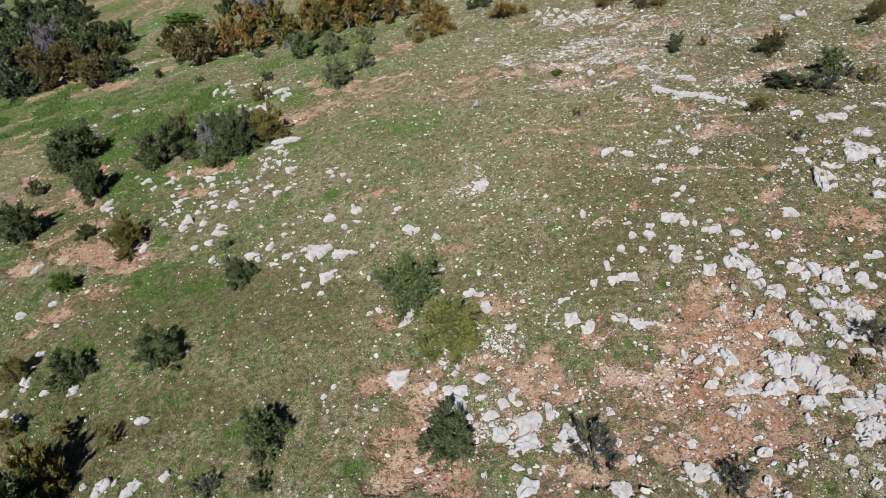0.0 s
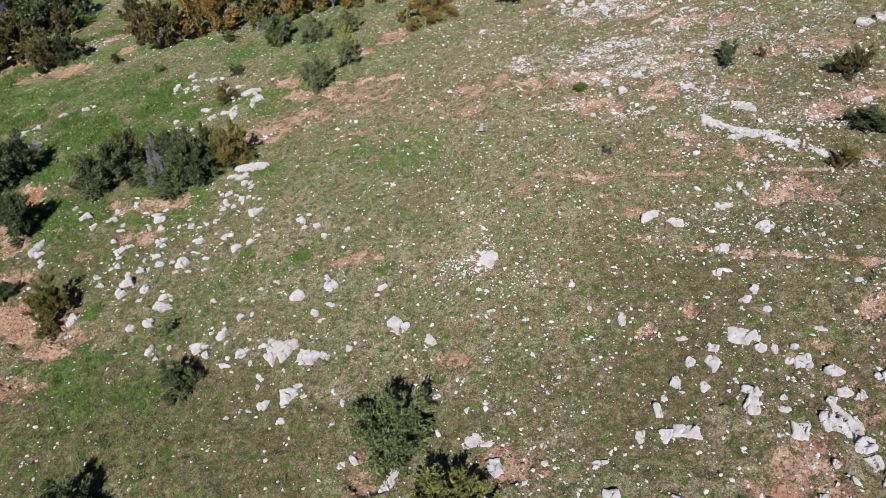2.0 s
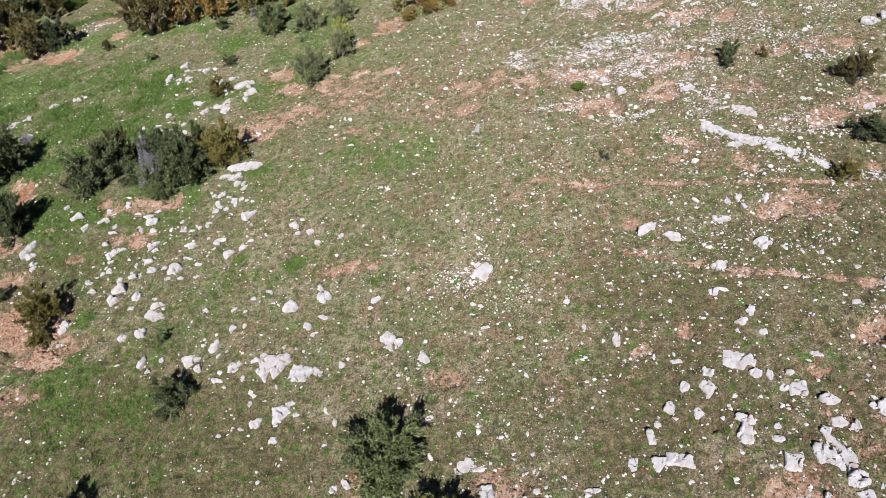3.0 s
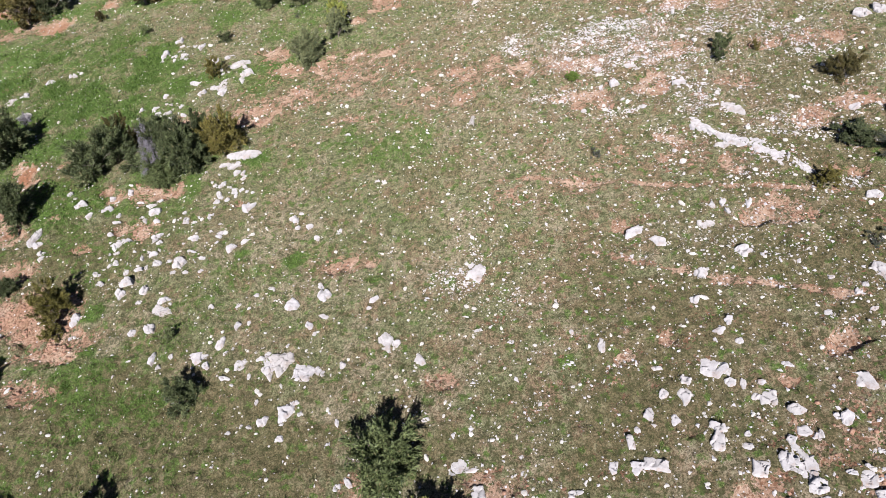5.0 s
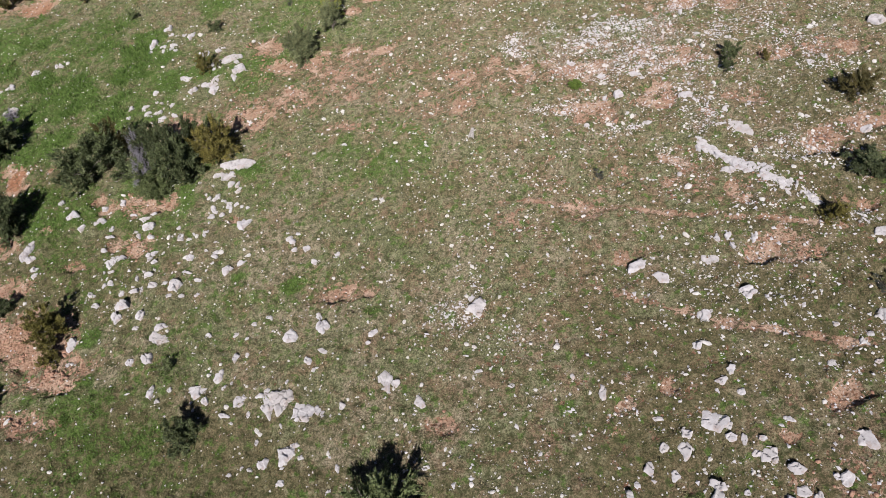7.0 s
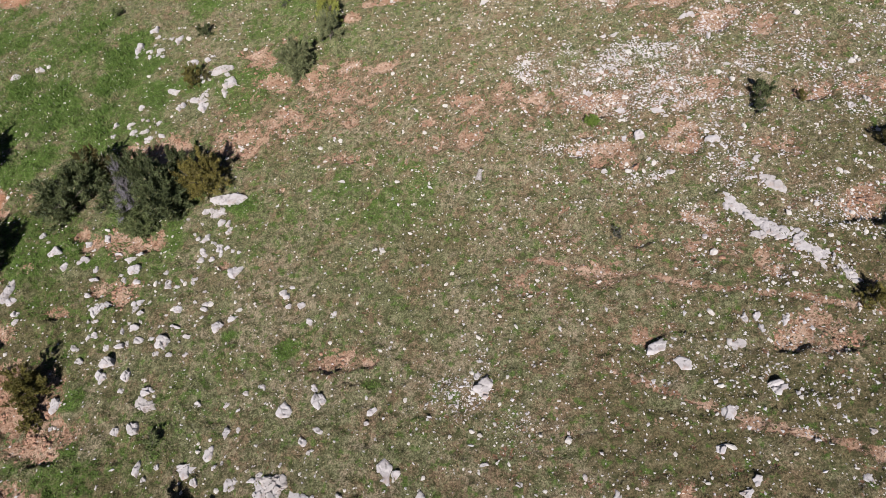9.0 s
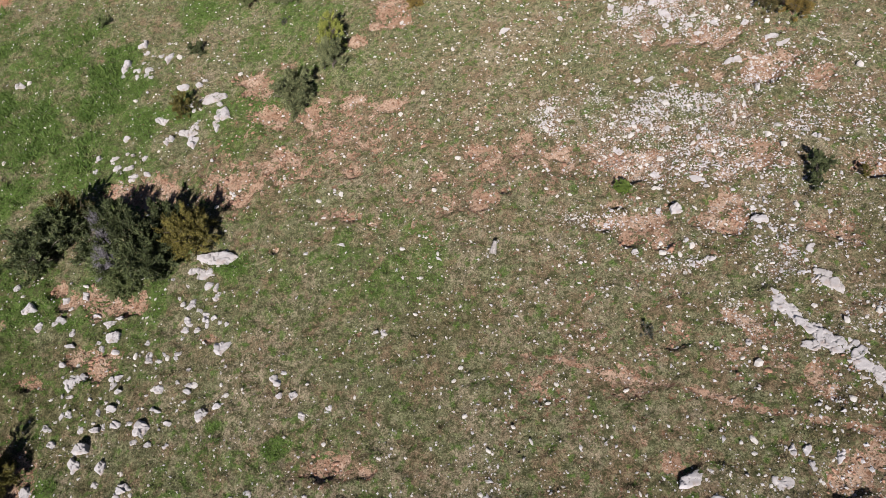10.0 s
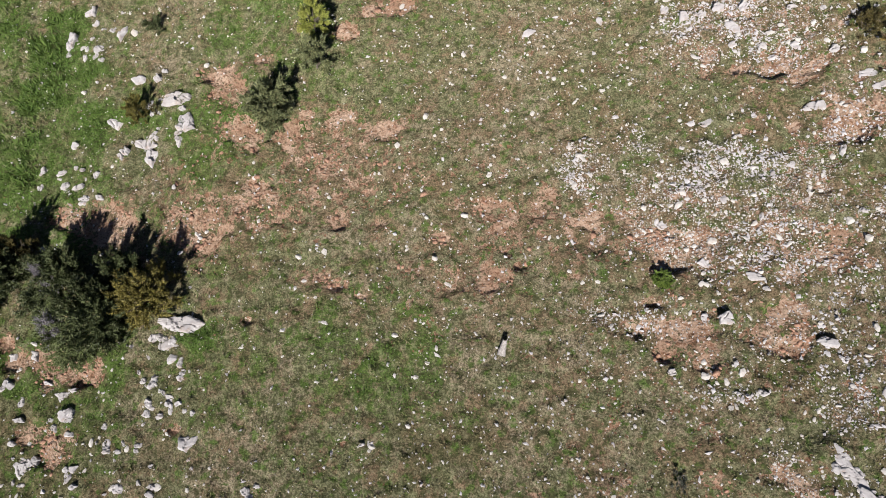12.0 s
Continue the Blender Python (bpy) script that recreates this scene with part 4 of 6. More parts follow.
rock(-21.56, 46.39, 0.49, 0.75, 0.18, -12)
rock(-11.93, 46.25, 0.90, 0.40, 0.08, -18)
rock(17.71, 40.50, 0.73, 0.70, 0.07, -41)
rock(12.64, 25.64, 0.50, 0.72, 0.18, 17)
rock(14.88, 43.51, 0.95, 0.38, 0.07, -54)
rock(17.14, 23.43, 0.60, 0.59, 0.17, 0)
rock(9.00, 67.26, 0.59, 0.59, 0.21, 24)
rock(15.07, 21.51, 0.40, 0.88, 0.15, 9)
rock(-17.20, 63.02, 0.74, 0.48, 0.20, -2)
rock(6.23, 23.57, 0.78, 0.45, 0.16, 17)
rock(15.47, 18.00, 0.40, 0.88, 0.15, -24)
rock(-15.72, 41.47, 0.67, 0.52, 0.23, -8)
rock(17.25, 40.62, 0.80, 0.61, 0.07, -52)
rock(15.99, 47.16, 0.80, 0.42, 0.08, 19)
rock(15.20, 43.24, 0.69, 0.70, 0.07, -55)
rock(-21.35, 28.17, 0.66, 0.50, 0.17, -3)
rock(-17.75, 24.53, 0.49, 0.67, 0.18, -24)
rock(-15.30, 38.64, 0.53, 0.62, 0.19, 13)
rock(12.09, 63.36, 0.61, 0.53, 0.20, -7)
rock(7.75, 26.08, 0.72, 0.44, 0.15, 13)
rock(11.58, 64.53, 0.56, 0.55, 0.20, 14)
rock(-23.48, 43.33, 0.66, 0.46, 0.16, -9)
rock(14.06, 45.03, 0.66, 0.47, 0.07, -64)
rock(10.78, 49.88, 0.57, 0.54, 0.20, 1)
rock(-10.06, 34.39, 0.47, 0.65, 0.17, 13)
rock(-5.04, 31.99, 0.62, 0.49, 0.20, -23)
rock(20.47, 29.34, 0.48, 0.63, 0.15, 10)
rock(14.66, 43.87, 0.87, 0.35, 0.07, -55)
rock(14.33, 48.98, 0.76, 0.39, 0.18, -5)
rock(13.52, 27.53, 0.58, 0.51, 0.20, 20)
rock(8.49, 28.00, 0.40, 0.73, 0.15, -18)
rock(15.04, 22.48, 0.46, 0.63, 0.17, 17)
rock(-20.87, 23.78, 0.49, 0.59, 0.18, 13)
rock(-12.83, 46.85, 0.46, 0.63, 0.17, -23)
rock(-19.42, 24.83, 0.55, 0.51, 0.18, 8)
rock(-0.35, 31.71, 0.47, 0.61, 0.17, 23)
rock(10.67, 67.39, 0.53, 0.52, 0.19, -21)
rock(15.27, 24.22, 0.62, 0.44, 0.14, 18)
rock(18.44, 24.87, 0.48, 0.57, 0.16, -6)
rock(13.43, 24.12, 0.53, 0.50, 0.16, -21)
rock(-19.39, 56.84, 0.76, 0.34, 0.14, 13)
rock(15.08, 27.00, 0.51, 0.51, 0.15, -10)
rock(-20.30, 46.68, 0.59, 0.44, 0.20, -23)
rock(1.60, 21.28, 0.56, 0.45, 0.18, 25)
rock(3.24, 64.02, 0.60, 0.42, 0.18, 22)
rock(-19.28, 48.04, 0.43, 0.58, 0.16, 16)
rock(-13.39, 33.78, 0.36, 0.67, 0.14, 3)
rock(1.89, 19.41, 0.53, 0.46, 0.18, 9)
rock(-15.97, 43.03, 0.69, 0.35, 0.17, 1)
rock(-7.10, 29.70, 0.41, 0.58, 0.15, -19)
rock(-20.16, 59.29, 0.60, 0.39, 0.17, -22)
rock(-17.31, 46.24, 0.73, 0.33, 0.12, 1)
rock(-12.16, 48.01, 0.51, 0.46, 0.18, 12)
rock(-17.14, 58.84, 0.53, 0.44, 0.19, -18)
rock(-15.02, 35.77, 0.49, 0.47, 0.18, 25)
rock(12.62, 20.45, 0.57, 0.41, 0.15, -7)
rock(11.17, 32.84, 0.50, 0.46, 0.17, -18)
rock(-20.46, 57.64, 0.71, 0.32, 0.12, 22)
rock(10.73, 27.11, 0.58, 0.39, 0.13, -7)
rock(-15.17, 40.66, 0.55, 0.40, 0.19, -4)
rock(17.51, 59.94, 0.71, 0.32, 0.12, 16)
rock(13.56, 26.65, 0.46, 0.49, 0.15, 16)
rock(14.54, 44.34, 0.65, 0.35, 0.07, -54)
rock(17.27, 24.37, 0.48, 0.46, 0.14, -10)
rock(-23.80, 48.89, 0.44, 0.49, 0.16, -25)
rock(-14.45, 44.10, 0.35, 0.62, 0.13, 5)
rock(-13.47, 42.38, 0.43, 0.49, 0.16, -10)
rock(7.64, 27.00, 0.32, 0.67, 0.13, 18)
rock(7.20, 31.27, 0.31, 0.68, 0.12, -6)
rock(14.26, 21.56, 0.40, 0.52, 0.15, 22)
rock(10.11, 64.19, 0.48, 0.44, 0.17, 3)
rock(11.98, 51.59, 0.66, 0.32, 0.15, -16)
rock(5.46, 25.31, 0.61, 0.34, 0.13, 13)
rock(-23.13, 42.75, 0.46, 0.45, 0.16, -18)
rock(16.02, 31.47, 0.38, 0.54, 0.14, 25)
rock(-16.10, 63.00, 0.43, 0.49, 0.16, -7)
rock(11.52, 66.46, 0.43, 0.48, 0.16, 14)
rock(-22.74, 32.61, 0.53, 0.39, 0.13, 12)
rock(13.92, 16.22, 0.30, 0.67, 0.12, 5)
rock(11.07, 16.41, 0.54, 0.37, 0.15, 4)
rock(18.49, 32.23, 0.34, 0.58, 0.13, -15)
rock(-13.29, 48.91, 0.42, 0.48, 0.15, 6)
rock(-13.28, 21.76, 0.55, 0.36, 0.15, 16)
rock(6.93, 26.13, 0.31, 0.64, 0.12, -16)
rock(9.09, 28.72, 0.41, 0.48, 0.15, 16)
rock(17.42, 23.09, 0.46, 0.43, 0.14, 13)
rock(17.89, 23.40, 0.37, 0.53, 0.14, 20)
rock(2.02, 36.97, 0.42, 0.47, 0.16, 15)
rock(14.11, 16.06, 0.45, 0.43, 0.16, -9)
rock(20.92, 49.80, 0.40, 0.48, 0.15, 4)
rock(6.73, 16.85, 0.32, 0.60, 0.13, 3)
rock(15.71, 19.68, 0.54, 0.35, 0.13, -14)
rock(9.40, 65.25, 0.46, 0.41, 0.16, 18)
rock(-7.71, 42.58, 0.46, 0.41, 0.17, -9)
rock(-21.10, 67.38, 0.39, 0.48, 0.15, -2)
rock(8.68, 53.98, 0.42, 0.44, 0.16, -4)
rock(15.10, 21.05, 0.35, 0.53, 0.14, 15)
rock(-18.19, 46.73, 0.58, 0.32, 0.15, -10)
rock(10.97, 18.22, 0.45, 0.41, 0.16, -16)
rock(13.37, 15.55, 0.45, 0.41, 0.16, -6)
rock(12.60, 64.38, 0.45, 0.41, 0.16, -4)
rock(8.80, 68.34, 0.48, 0.37, 0.15, -1)
rock(8.80, 17.06, 0.36, 0.50, 0.14, -21)
rock(14.91, 20.12, 0.43, 0.42, 0.15, -25)
rock(-13.41, 41.28, 0.55, 0.32, 0.13, -11)
rock(-1.46, 32.79, 0.39, 0.45, 0.15, -11)
rock(13.00, 26.42, 0.36, 0.49, 0.14, -14)
rock(10.01, 29.17, 0.45, 0.38, 0.16, -25)
rock(2.37, 19.92, 0.40, 0.43, 0.15, 11)
rock(21.64, 50.04, 0.34, 0.50, 0.13, 15)
rock(10.84, 19.04, 0.55, 0.31, 0.13, 10)
rock(14.54, 62.27, 0.49, 0.34, 0.15, -18)
rock(13.38, 38.51, 0.32, 0.52, 0.13, -8)
rock(-21.62, 56.87, 0.36, 0.47, 0.14, 13)
rock(4.29, 17.72, 0.33, 0.50, 0.13, 15)
rock(-11.00, 18.48, 0.54, 0.31, 0.14, 16)
rock(-15.95, 42.64, 0.38, 0.44, 0.14, 0)
rock(17.52, 53.28, 0.40, 0.42, 0.15, -13)
rock(6.41, 64.40, 0.32, 0.51, 0.13, 20)
rock(19.92, 30.07, 0.27, 0.60, 0.11, 18)
rock(9.67, 21.30, 0.27, 0.60, 0.11, 12)
rock(12.17, 31.57, 0.30, 0.53, 0.12, -15)
rock(16.34, 23.15, 0.46, 0.35, 0.12, 6)
rock(11.98, 28.68, 0.28, 0.57, 0.11, -5)
rock(10.12, 49.93, 0.40, 0.40, 0.15, -11)
rock(-11.13, 36.80, 0.39, 0.41, 0.15, -21)
rock(-11.71, 47.84, 0.30, 0.52, 0.12, -10)
rock(8.37, 66.18, 0.41, 0.39, 0.15, -13)
rock(10.30, 52.28, 0.50, 0.32, 0.15, -9)
rock(11.94, 65.43, 0.37, 0.43, 0.14, -9)
rock(-2.65, 35.68, 0.52, 0.31, 0.13, 25)
rock(9.24, 15.63, 0.34, 0.46, 0.13, 13)
rock(-10.21, 41.40, 0.59, 0.27, 0.13, 18)
rock(-13.31, 39.68, 0.42, 0.38, 0.15, -1)
rock(1.49, 20.23, 0.50, 0.32, 0.14, 7)
rock(13.98, 17.62, 0.52, 0.30, 0.12, 0)
rock(-16.29, 40.49, 0.49, 0.32, 0.13, 10)
rock(-7.52, 42.31, 0.39, 0.39, 0.15, 16)
rock(-20.64, 48.02, 0.38, 0.40, 0.14, 2)
rock(8.48, 16.20, 0.43, 0.36, 0.15, -3)
rock(13.06, 16.27, 0.27, 0.57, 0.11, -11)
rock(10.10, 20.74, 0.44, 0.34, 0.13, 1)
rock(-10.51, 33.08, 0.35, 0.42, 0.14, 19)
rock(-17.04, 40.57, 0.37, 0.41, 0.14, -22)
rock(-18.02, 56.24, 0.58, 0.26, 0.12, -16)
rock(-19.18, 45.03, 0.57, 0.26, 0.13, 6)
rock(11.34, 67.28, 0.41, 0.36, 0.14, -17)
rock(-9.40, 35.25, 0.32, 0.47, 0.13, -20)
rock(11.58, 28.91, 0.45, 0.33, 0.14, -16)
rock(18.09, 24.81, 0.48, 0.31, 0.10, -11)
rock(-20.07, 56.90, 0.47, 0.31, 0.14, -15)
rock(-5.66, 34.47, 0.41, 0.36, 0.15, -6)
rock(-20.81, 25.30, 0.39, 0.37, 0.14, -20)
rock(-22.30, 65.32, 0.39, 0.38, 0.15, -15)
rock(-15.89, 63.60, 0.43, 0.34, 0.15, 11)
rock(-6.64, 41.71, 0.43, 0.33, 0.16, 1)
rock(16.07, 61.91, 0.34, 0.42, 0.13, 11)
rock(-6.10, 40.71, 0.38, 0.37, 0.14, -12)
rock(9.35, 27.64, 0.40, 0.36, 0.15, 9)
rock(-10.57, 45.56, 0.49, 0.29, 0.14, -7)
rock(13.75, 14.65, 0.40, 0.35, 0.14, 23)
rock(9.89, 67.94, 0.36, 0.37, 0.14, 11)
rock(-21.69, 57.77, 0.27, 0.49, 0.11, -22)
rock(-6.21, 28.78, 0.40, 0.33, 0.15, -21)
rock(-3.06, 26.49, 0.25, 0.54, 0.10, 24)
rock(10.91, 64.35, 0.39, 0.33, 0.14, -15)
rock(-1.56, 25.93, 0.63, 1.00, 0.22, -16)
rock(-1.90, 21.65, 0.83, 0.47, 0.18, -4)
rock(8.43, 26.09, 0.86, 0.50, 0.19, -20)
rock(11.55, 19.56, 0.68, 0.56, 0.21, 20)
rock(15.78, 24.60, 0.52, 0.74, 0.19, 15)
small_rock(1.33, 19.07, 0.44, 0.30, 0.13, 4)
small_rock(14.89, 38.24, 0.27, 0.47, 0.11, -22)
small_rock(-19.24, 44.02, 0.41, 0.31, 0.15, -13)
small_rock(-3.49, 26.28, 0.33, 0.39, 0.13, 20)
small_rock(-20.53, 46.42, 0.32, 0.40, 0.13, -23)
small_rock(12.40, 30.68, 0.34, 0.37, 0.13, -15)
small_rock(17.90, 53.03, 0.44, 0.29, 0.13, -23)
small_rock(13.91, 37.89, 0.27, 0.46, 0.11, 17)
small_rock(15.68, 21.31, 0.26, 0.48, 0.11, 3)
small_rock(-5.75, 30.36, 0.51, 0.25, 0.12, 0)
small_rock(-14.57, 18.59, 0.32, 0.39, 0.13, -6)
small_rock(17.25, 53.76, 0.35, 0.36, 0.13, 17)
small_rock(13.78, 29.39, 0.53, 0.24, 0.09, -25)
small_rock(9.29, 64.65, 0.42, 0.30, 0.13, 25)
small_rock(9.34, 66.23, 0.35, 0.36, 0.14, -7)
small_rock(-11.52, 47.18, 0.30, 0.41, 0.12, -5)
small_rock(-4.92, 41.01, 0.33, 0.37, 0.13, 8)
small_rock(11.74, 31.14, 0.39, 0.32, 0.13, -2)
small_rock(-5.00, 34.97, 0.52, 0.24, 0.11, -25)
small_rock(2.51, 17.54, 0.37, 0.32, 0.14, 24)
small_rock(14.58, 21.58, 0.31, 0.39, 0.12, -5)
small_rock(-21.13, 65.02, 0.32, 0.38, 0.13, -2)
small_rock(-12.56, 40.68, 0.50, 0.24, 0.13, -21)
small_rock(-18.33, 41.25, 0.31, 0.38, 0.12, -13)
small_rock(2.66, 16.81, 0.45, 0.27, 0.13, -22)
small_rock(13.81, 38.48, 0.31, 0.38, 0.12, 2)
small_rock(-5.01, 21.46, 0.33, 0.34, 0.13, 18)
small_rock(-7.28, 41.71, 0.34, 0.34, 0.13, -5)
small_rock(12.01, 62.48, 0.40, 0.28, 0.13, 16)
small_rock(-17.24, 44.77, 0.30, 0.38, 0.12, -15)
small_rock(13.25, 62.29, 0.40, 0.28, 0.13, -20)
small_rock(11.11, 54.91, 0.33, 0.35, 0.13, -7)
small_rock(8.77, 47.76, 0.38, 0.29, 0.14, 15)
small_rock(4.15, 19.16, 0.30, 0.37, 0.12, 14)
small_rock(-15.89, 40.66, 0.25, 0.43, 0.11, 6)
small_rock(-14.06, 39.86, 0.36, 0.30, 0.12, 25)
small_rock(-5.46, 37.12, 0.33, 0.33, 0.13, 8)
small_rock(7.96, 27.45, 0.27, 0.41, 0.11, 14)
small_rock(-16.39, 44.51, 0.35, 0.31, 0.14, 6)
small_rock(-11.39, 46.02, 0.45, 0.24, 0.13, 8)
small_rock(3.56, 32.04, 0.41, 0.26, 0.12, -13)
small_rock(-3.81, 31.94, 0.33, 0.32, 0.13, -2)
small_rock(12.36, 53.50, 0.27, 0.40, 0.11, 5)
small_rock(-15.56, 42.34, 0.44, 0.24, 0.13, 8)
small_rock(9.96, 65.55, 0.35, 0.31, 0.13, 13)
small_rock(8.62, 26.05, 0.28, 0.38, 0.11, -2)
small_rock(4.25, 16.66, 0.28, 0.37, 0.11, -25)
small_rock(2.72, 20.18, 0.27, 0.39, 0.11, -6)
small_rock(14.56, 64.18, 0.35, 0.30, 0.13, 2)
small_rock(-9.66, 33.68, 0.28, 0.37, 0.11, -18)
small_rock(11.54, 26.35, 0.41, 0.25, 0.12, -18)
small_rock(-19.38, 45.85, 0.26, 0.39, 0.11, -12)
small_rock(12.65, 28.73, 0.36, 0.28, 0.12, -9)
small_rock(15.69, 57.00, 0.23, 0.44, 0.10, -1)
small_rock(9.12, 29.97, 0.42, 0.24, 0.11, -6)
small_rock(12.30, 28.20, 0.36, 0.28, 0.12, 6)
small_rock(12.93, 15.74, 0.30, 0.32, 0.12, 15)
small_rock(13.70, 61.83, 0.35, 0.28, 0.13, 11)
small_rock(-9.36, 32.18, 0.44, 0.22, 0.11, -9)
small_rock(11.95, 15.70, 0.30, 0.32, 0.12, 5)
small_rock(13.06, 22.85, 0.37, 0.26, 0.10, -2)
small_rock(11.63, 29.39, 0.33, 0.29, 0.13, 20)
small_rock(7.48, 17.60, 0.41, 0.23, 0.11, -16)
small_rock(16.62, 33.19, 0.31, 0.31, 0.12, 20)
small_rock(15.86, 64.12, 0.40, 0.24, 0.11, -12)
small_rock(11.78, 47.04, 0.38, 0.25, 0.13, -22)
small_rock(15.69, 34.28, 0.37, 0.25, 0.10, 13)
small_rock(13.25, 15.05, 0.29, 0.31, 0.12, -20)
small_rock(-14.75, 44.93, 0.30, 0.30, 0.12, -13)
small_rock(-14.09, 59.26, 0.29, 0.31, 0.12, -22)
small_rock(12.32, 18.21, 0.29, 0.31, 0.12, 7)
small_rock(14.59, 20.29, 0.24, 0.38, 0.10, -9)
small_rock(-8.02, 37.40, 0.33, 0.27, 0.12, -1)
small_rock(-8.77, 37.18, 0.33, 0.26, 0.12, 4)
small_rock(-0.07, 28.82, 0.39, 0.23, 0.11, 3)
small_rock(-14.50, 40.72, 0.35, 0.25, 0.13, 0)
small_rock(6.41, 17.68, 0.25, 0.35, 0.10, 0)
small_rock(8.26, 21.79, 0.25, 0.34, 0.11, -13)
small_rock(-2.87, 35.12, 0.36, 0.24, 0.11, -6)
small_rock(10.32, 14.82, 0.33, 0.25, 0.12, 13)
small_rock(2.23, 32.96, 0.43, 0.19, 0.09, 15)
small_rock(-12.43, 33.87, 0.26, 0.31, 0.11, -20)
small_rock(12.72, 43.03, 0.26, 0.31, 0.11, -8)
small_rock(1.50, 16.71, 0.24, 0.33, 0.10, 14)
small_rock(11.70, 26.85, 0.31, 0.26, 0.12, 6)
small_rock(3.70, 26.20, 0.24, 0.33, 0.10, -20)
small_rock(-3.75, 29.13, 0.22, 0.35, 0.10, 1)
small_rock(-12.98, 33.38, 0.28, 0.27, 0.12, -24)
small_rock(1.91, 19.01, 0.31, 0.24, 0.11, 25)
small_rock(-18.87, 36.38, 0.25, 0.29, 0.11, 8)
small_rock(-13.15, 18.48, 0.18, 0.40, 0.08, -5)
small_rock(14.78, 27.13, 0.26, 0.27, 0.11, 5)
small_rock(-7.26, 42.78, 0.32, 0.22, 0.12, -9)
small_rock(4.95, 23.83, 0.39, 0.18, 0.09, 2)
small_rock(-3.06, 44.60, 0.32, 0.22, 0.12, 24)
small_rock(-9.33, 33.85, 0.23, 0.31, 0.10, 6)
small_rock(-12.23, 43.32, 0.24, 0.29, 0.10, -10)
small_rock(-8.86, 35.40, 0.24, 0.29, 0.10, 9)
small_rock(9.53, 55.50, 0.28, 0.24, 0.12, 17)
small_rock(8.64, 15.42, 0.27, 0.26, 0.11, -16)
small_rock(-2.73, 20.38, 0.32, 0.21, 0.10, -20)
small_rock(-9.66, 36.69, 0.25, 0.27, 0.10, -12)
small_rock(11.14, 14.69, 0.26, 0.25, 0.11, 24)
small_rock(-16.73, 46.46, 0.31, 0.21, 0.11, 3)
small_rock(-17.51, 45.09, 0.31, 0.20, 0.11, -11)
small_rock(6.10, 32.18, 0.23, 0.27, 0.10, 5)
small_rock(12.34, 51.09, 0.26, 0.22, 0.11, -5)
small_rock(-5.34, 34.00, 0.25, 0.23, 0.11, -3)
small_rock(8.08, 15.73, 0.35, 0.17, 0.09, -21)
small_rock(-5.23, 49.66, 0.30, 0.19, 0.11, -15)
small_rock(7.79, 17.94, 0.23, 0.24, 0.10, -9)
small_rock(-14.27, 48.51, 0.26, 0.21, 0.11, -12)
small_rock(-8.65, 29.41, 0.27, 0.19, 0.10, 7)
small_rock(-4.75, 20.60, 0.21, 0.25, 0.09, 14)
small_rock(7.25, 62.45, 0.31, 0.16, 0.09, -23)
small_rock(-9.43, 21.38, 0.22, 0.23, 0.10, -21)
small_rock(-5.42, 29.76, 0.25, 0.19, 0.10, -2)
small_rock(-8.04, 29.64, 0.21, 0.23, 0.09, -18)
small_rock(-10.02, 21.67, 0.20, 0.24, 0.09, 0)
small_rock(-7.67, 29.48, 0.20, 0.22, 0.09, 14)
small_rock(9.73, 17.61, 0.24, 0.19, 0.09, 25)
small_rock(14.24, 31.15, 0.21, 0.21, 0.09, 9)
small_rock(-10.46, 43.68, 0.22, 0.19, 0.09, 16)
small_rock(-10.26, 43.34, 0.21, 0.19, 0.09, -13)
small_rock(-4.06, 28.22, 0.22, 0.18, 0.09, 2)
small_rock(-11.01, 45.71, 0.20, 0.19, 0.09, 24)
small_rock(-10.38, 18.39, 0.18, 0.21, 0.08, -2)


def strew(count, x, y, rx, ry, least, most):
    """Broken pieces lying thick round an outcrop."""
    for _ in range(count):
        a, r = rock_dice.uniform(0, 6.283), math.sqrt(rock_dice.uniform(0, 1))
        w = least + (most - least) * rock_dice.uniform(0, 1) ** 2
        small_rock(x + rx * r * math.cos(a), y + ry * r * math.sin(a), w, w * rock_dice.uniform(0.5, 0.9), w * rock_dice.uniform(0.25, 0.42), rock_dice.uniform(-90, 90))


strew(60, 13.5, 20.0, 3.6, 4.0, 0.16, 0.55)
strew(40, 12.0, 16.5, 5.0, 2.2, 0.16, 0.50)
strew(40, 4.0, 18.5, 2.6, 2.4, 0.15, 0.45)
strew(36, 14.6, 24.5, 2.6, 2.2, 0.16, 0.50)
strew(30, 19.5, 32.0, 2.4, 2.4, 0.15, 0.45)
strew(46, -16.0, 41.5, 4.6, 4.0, 0.15, 0.45)
strew(24, -12.5, 47.0, 1.2, 2.0, 0.18, 0.50)
strew(26, -15.8, 59.8, 2.0, 2.0, 0.18, 0.60)
strew(20, -19.2, 56.8, 1.8, 1.2, 0.16, 0.50)
strew(16, -20.5, 66.5, 1.6, 1.8, 0.18, 0.55)
strew(20, -6.4, 32.0, 2.2, 2.2, 0.14, 0.40)
strew(30, 1.2, 22.5, 2.2, 3.2, 0.15, 0.50)
for k in range(12):                          # splinters along the strip of bedrock
    strew(4, 14.1 + 0.34 * k, 44.7 - 0.40 * k, 0.38, 0.38, 0.12, 0.36)
strew(44, 13.0, 56.0, 4.0, 3.0, 0.14, 0.34)
starts = np.cumsum([0] + [len(v) for v, f in small_rocks])
tagged(new("small_rocks", quick_mesh("small_rocks", np.concatenate([v for v, f in small_rocks]), np.concatenate([f + k for (v, f), k in zip(small_rocks, starts)]), LIMESTONE)),
       "many small whitish limestone rocks scattered in the grass", "rocks", kind="stuff")


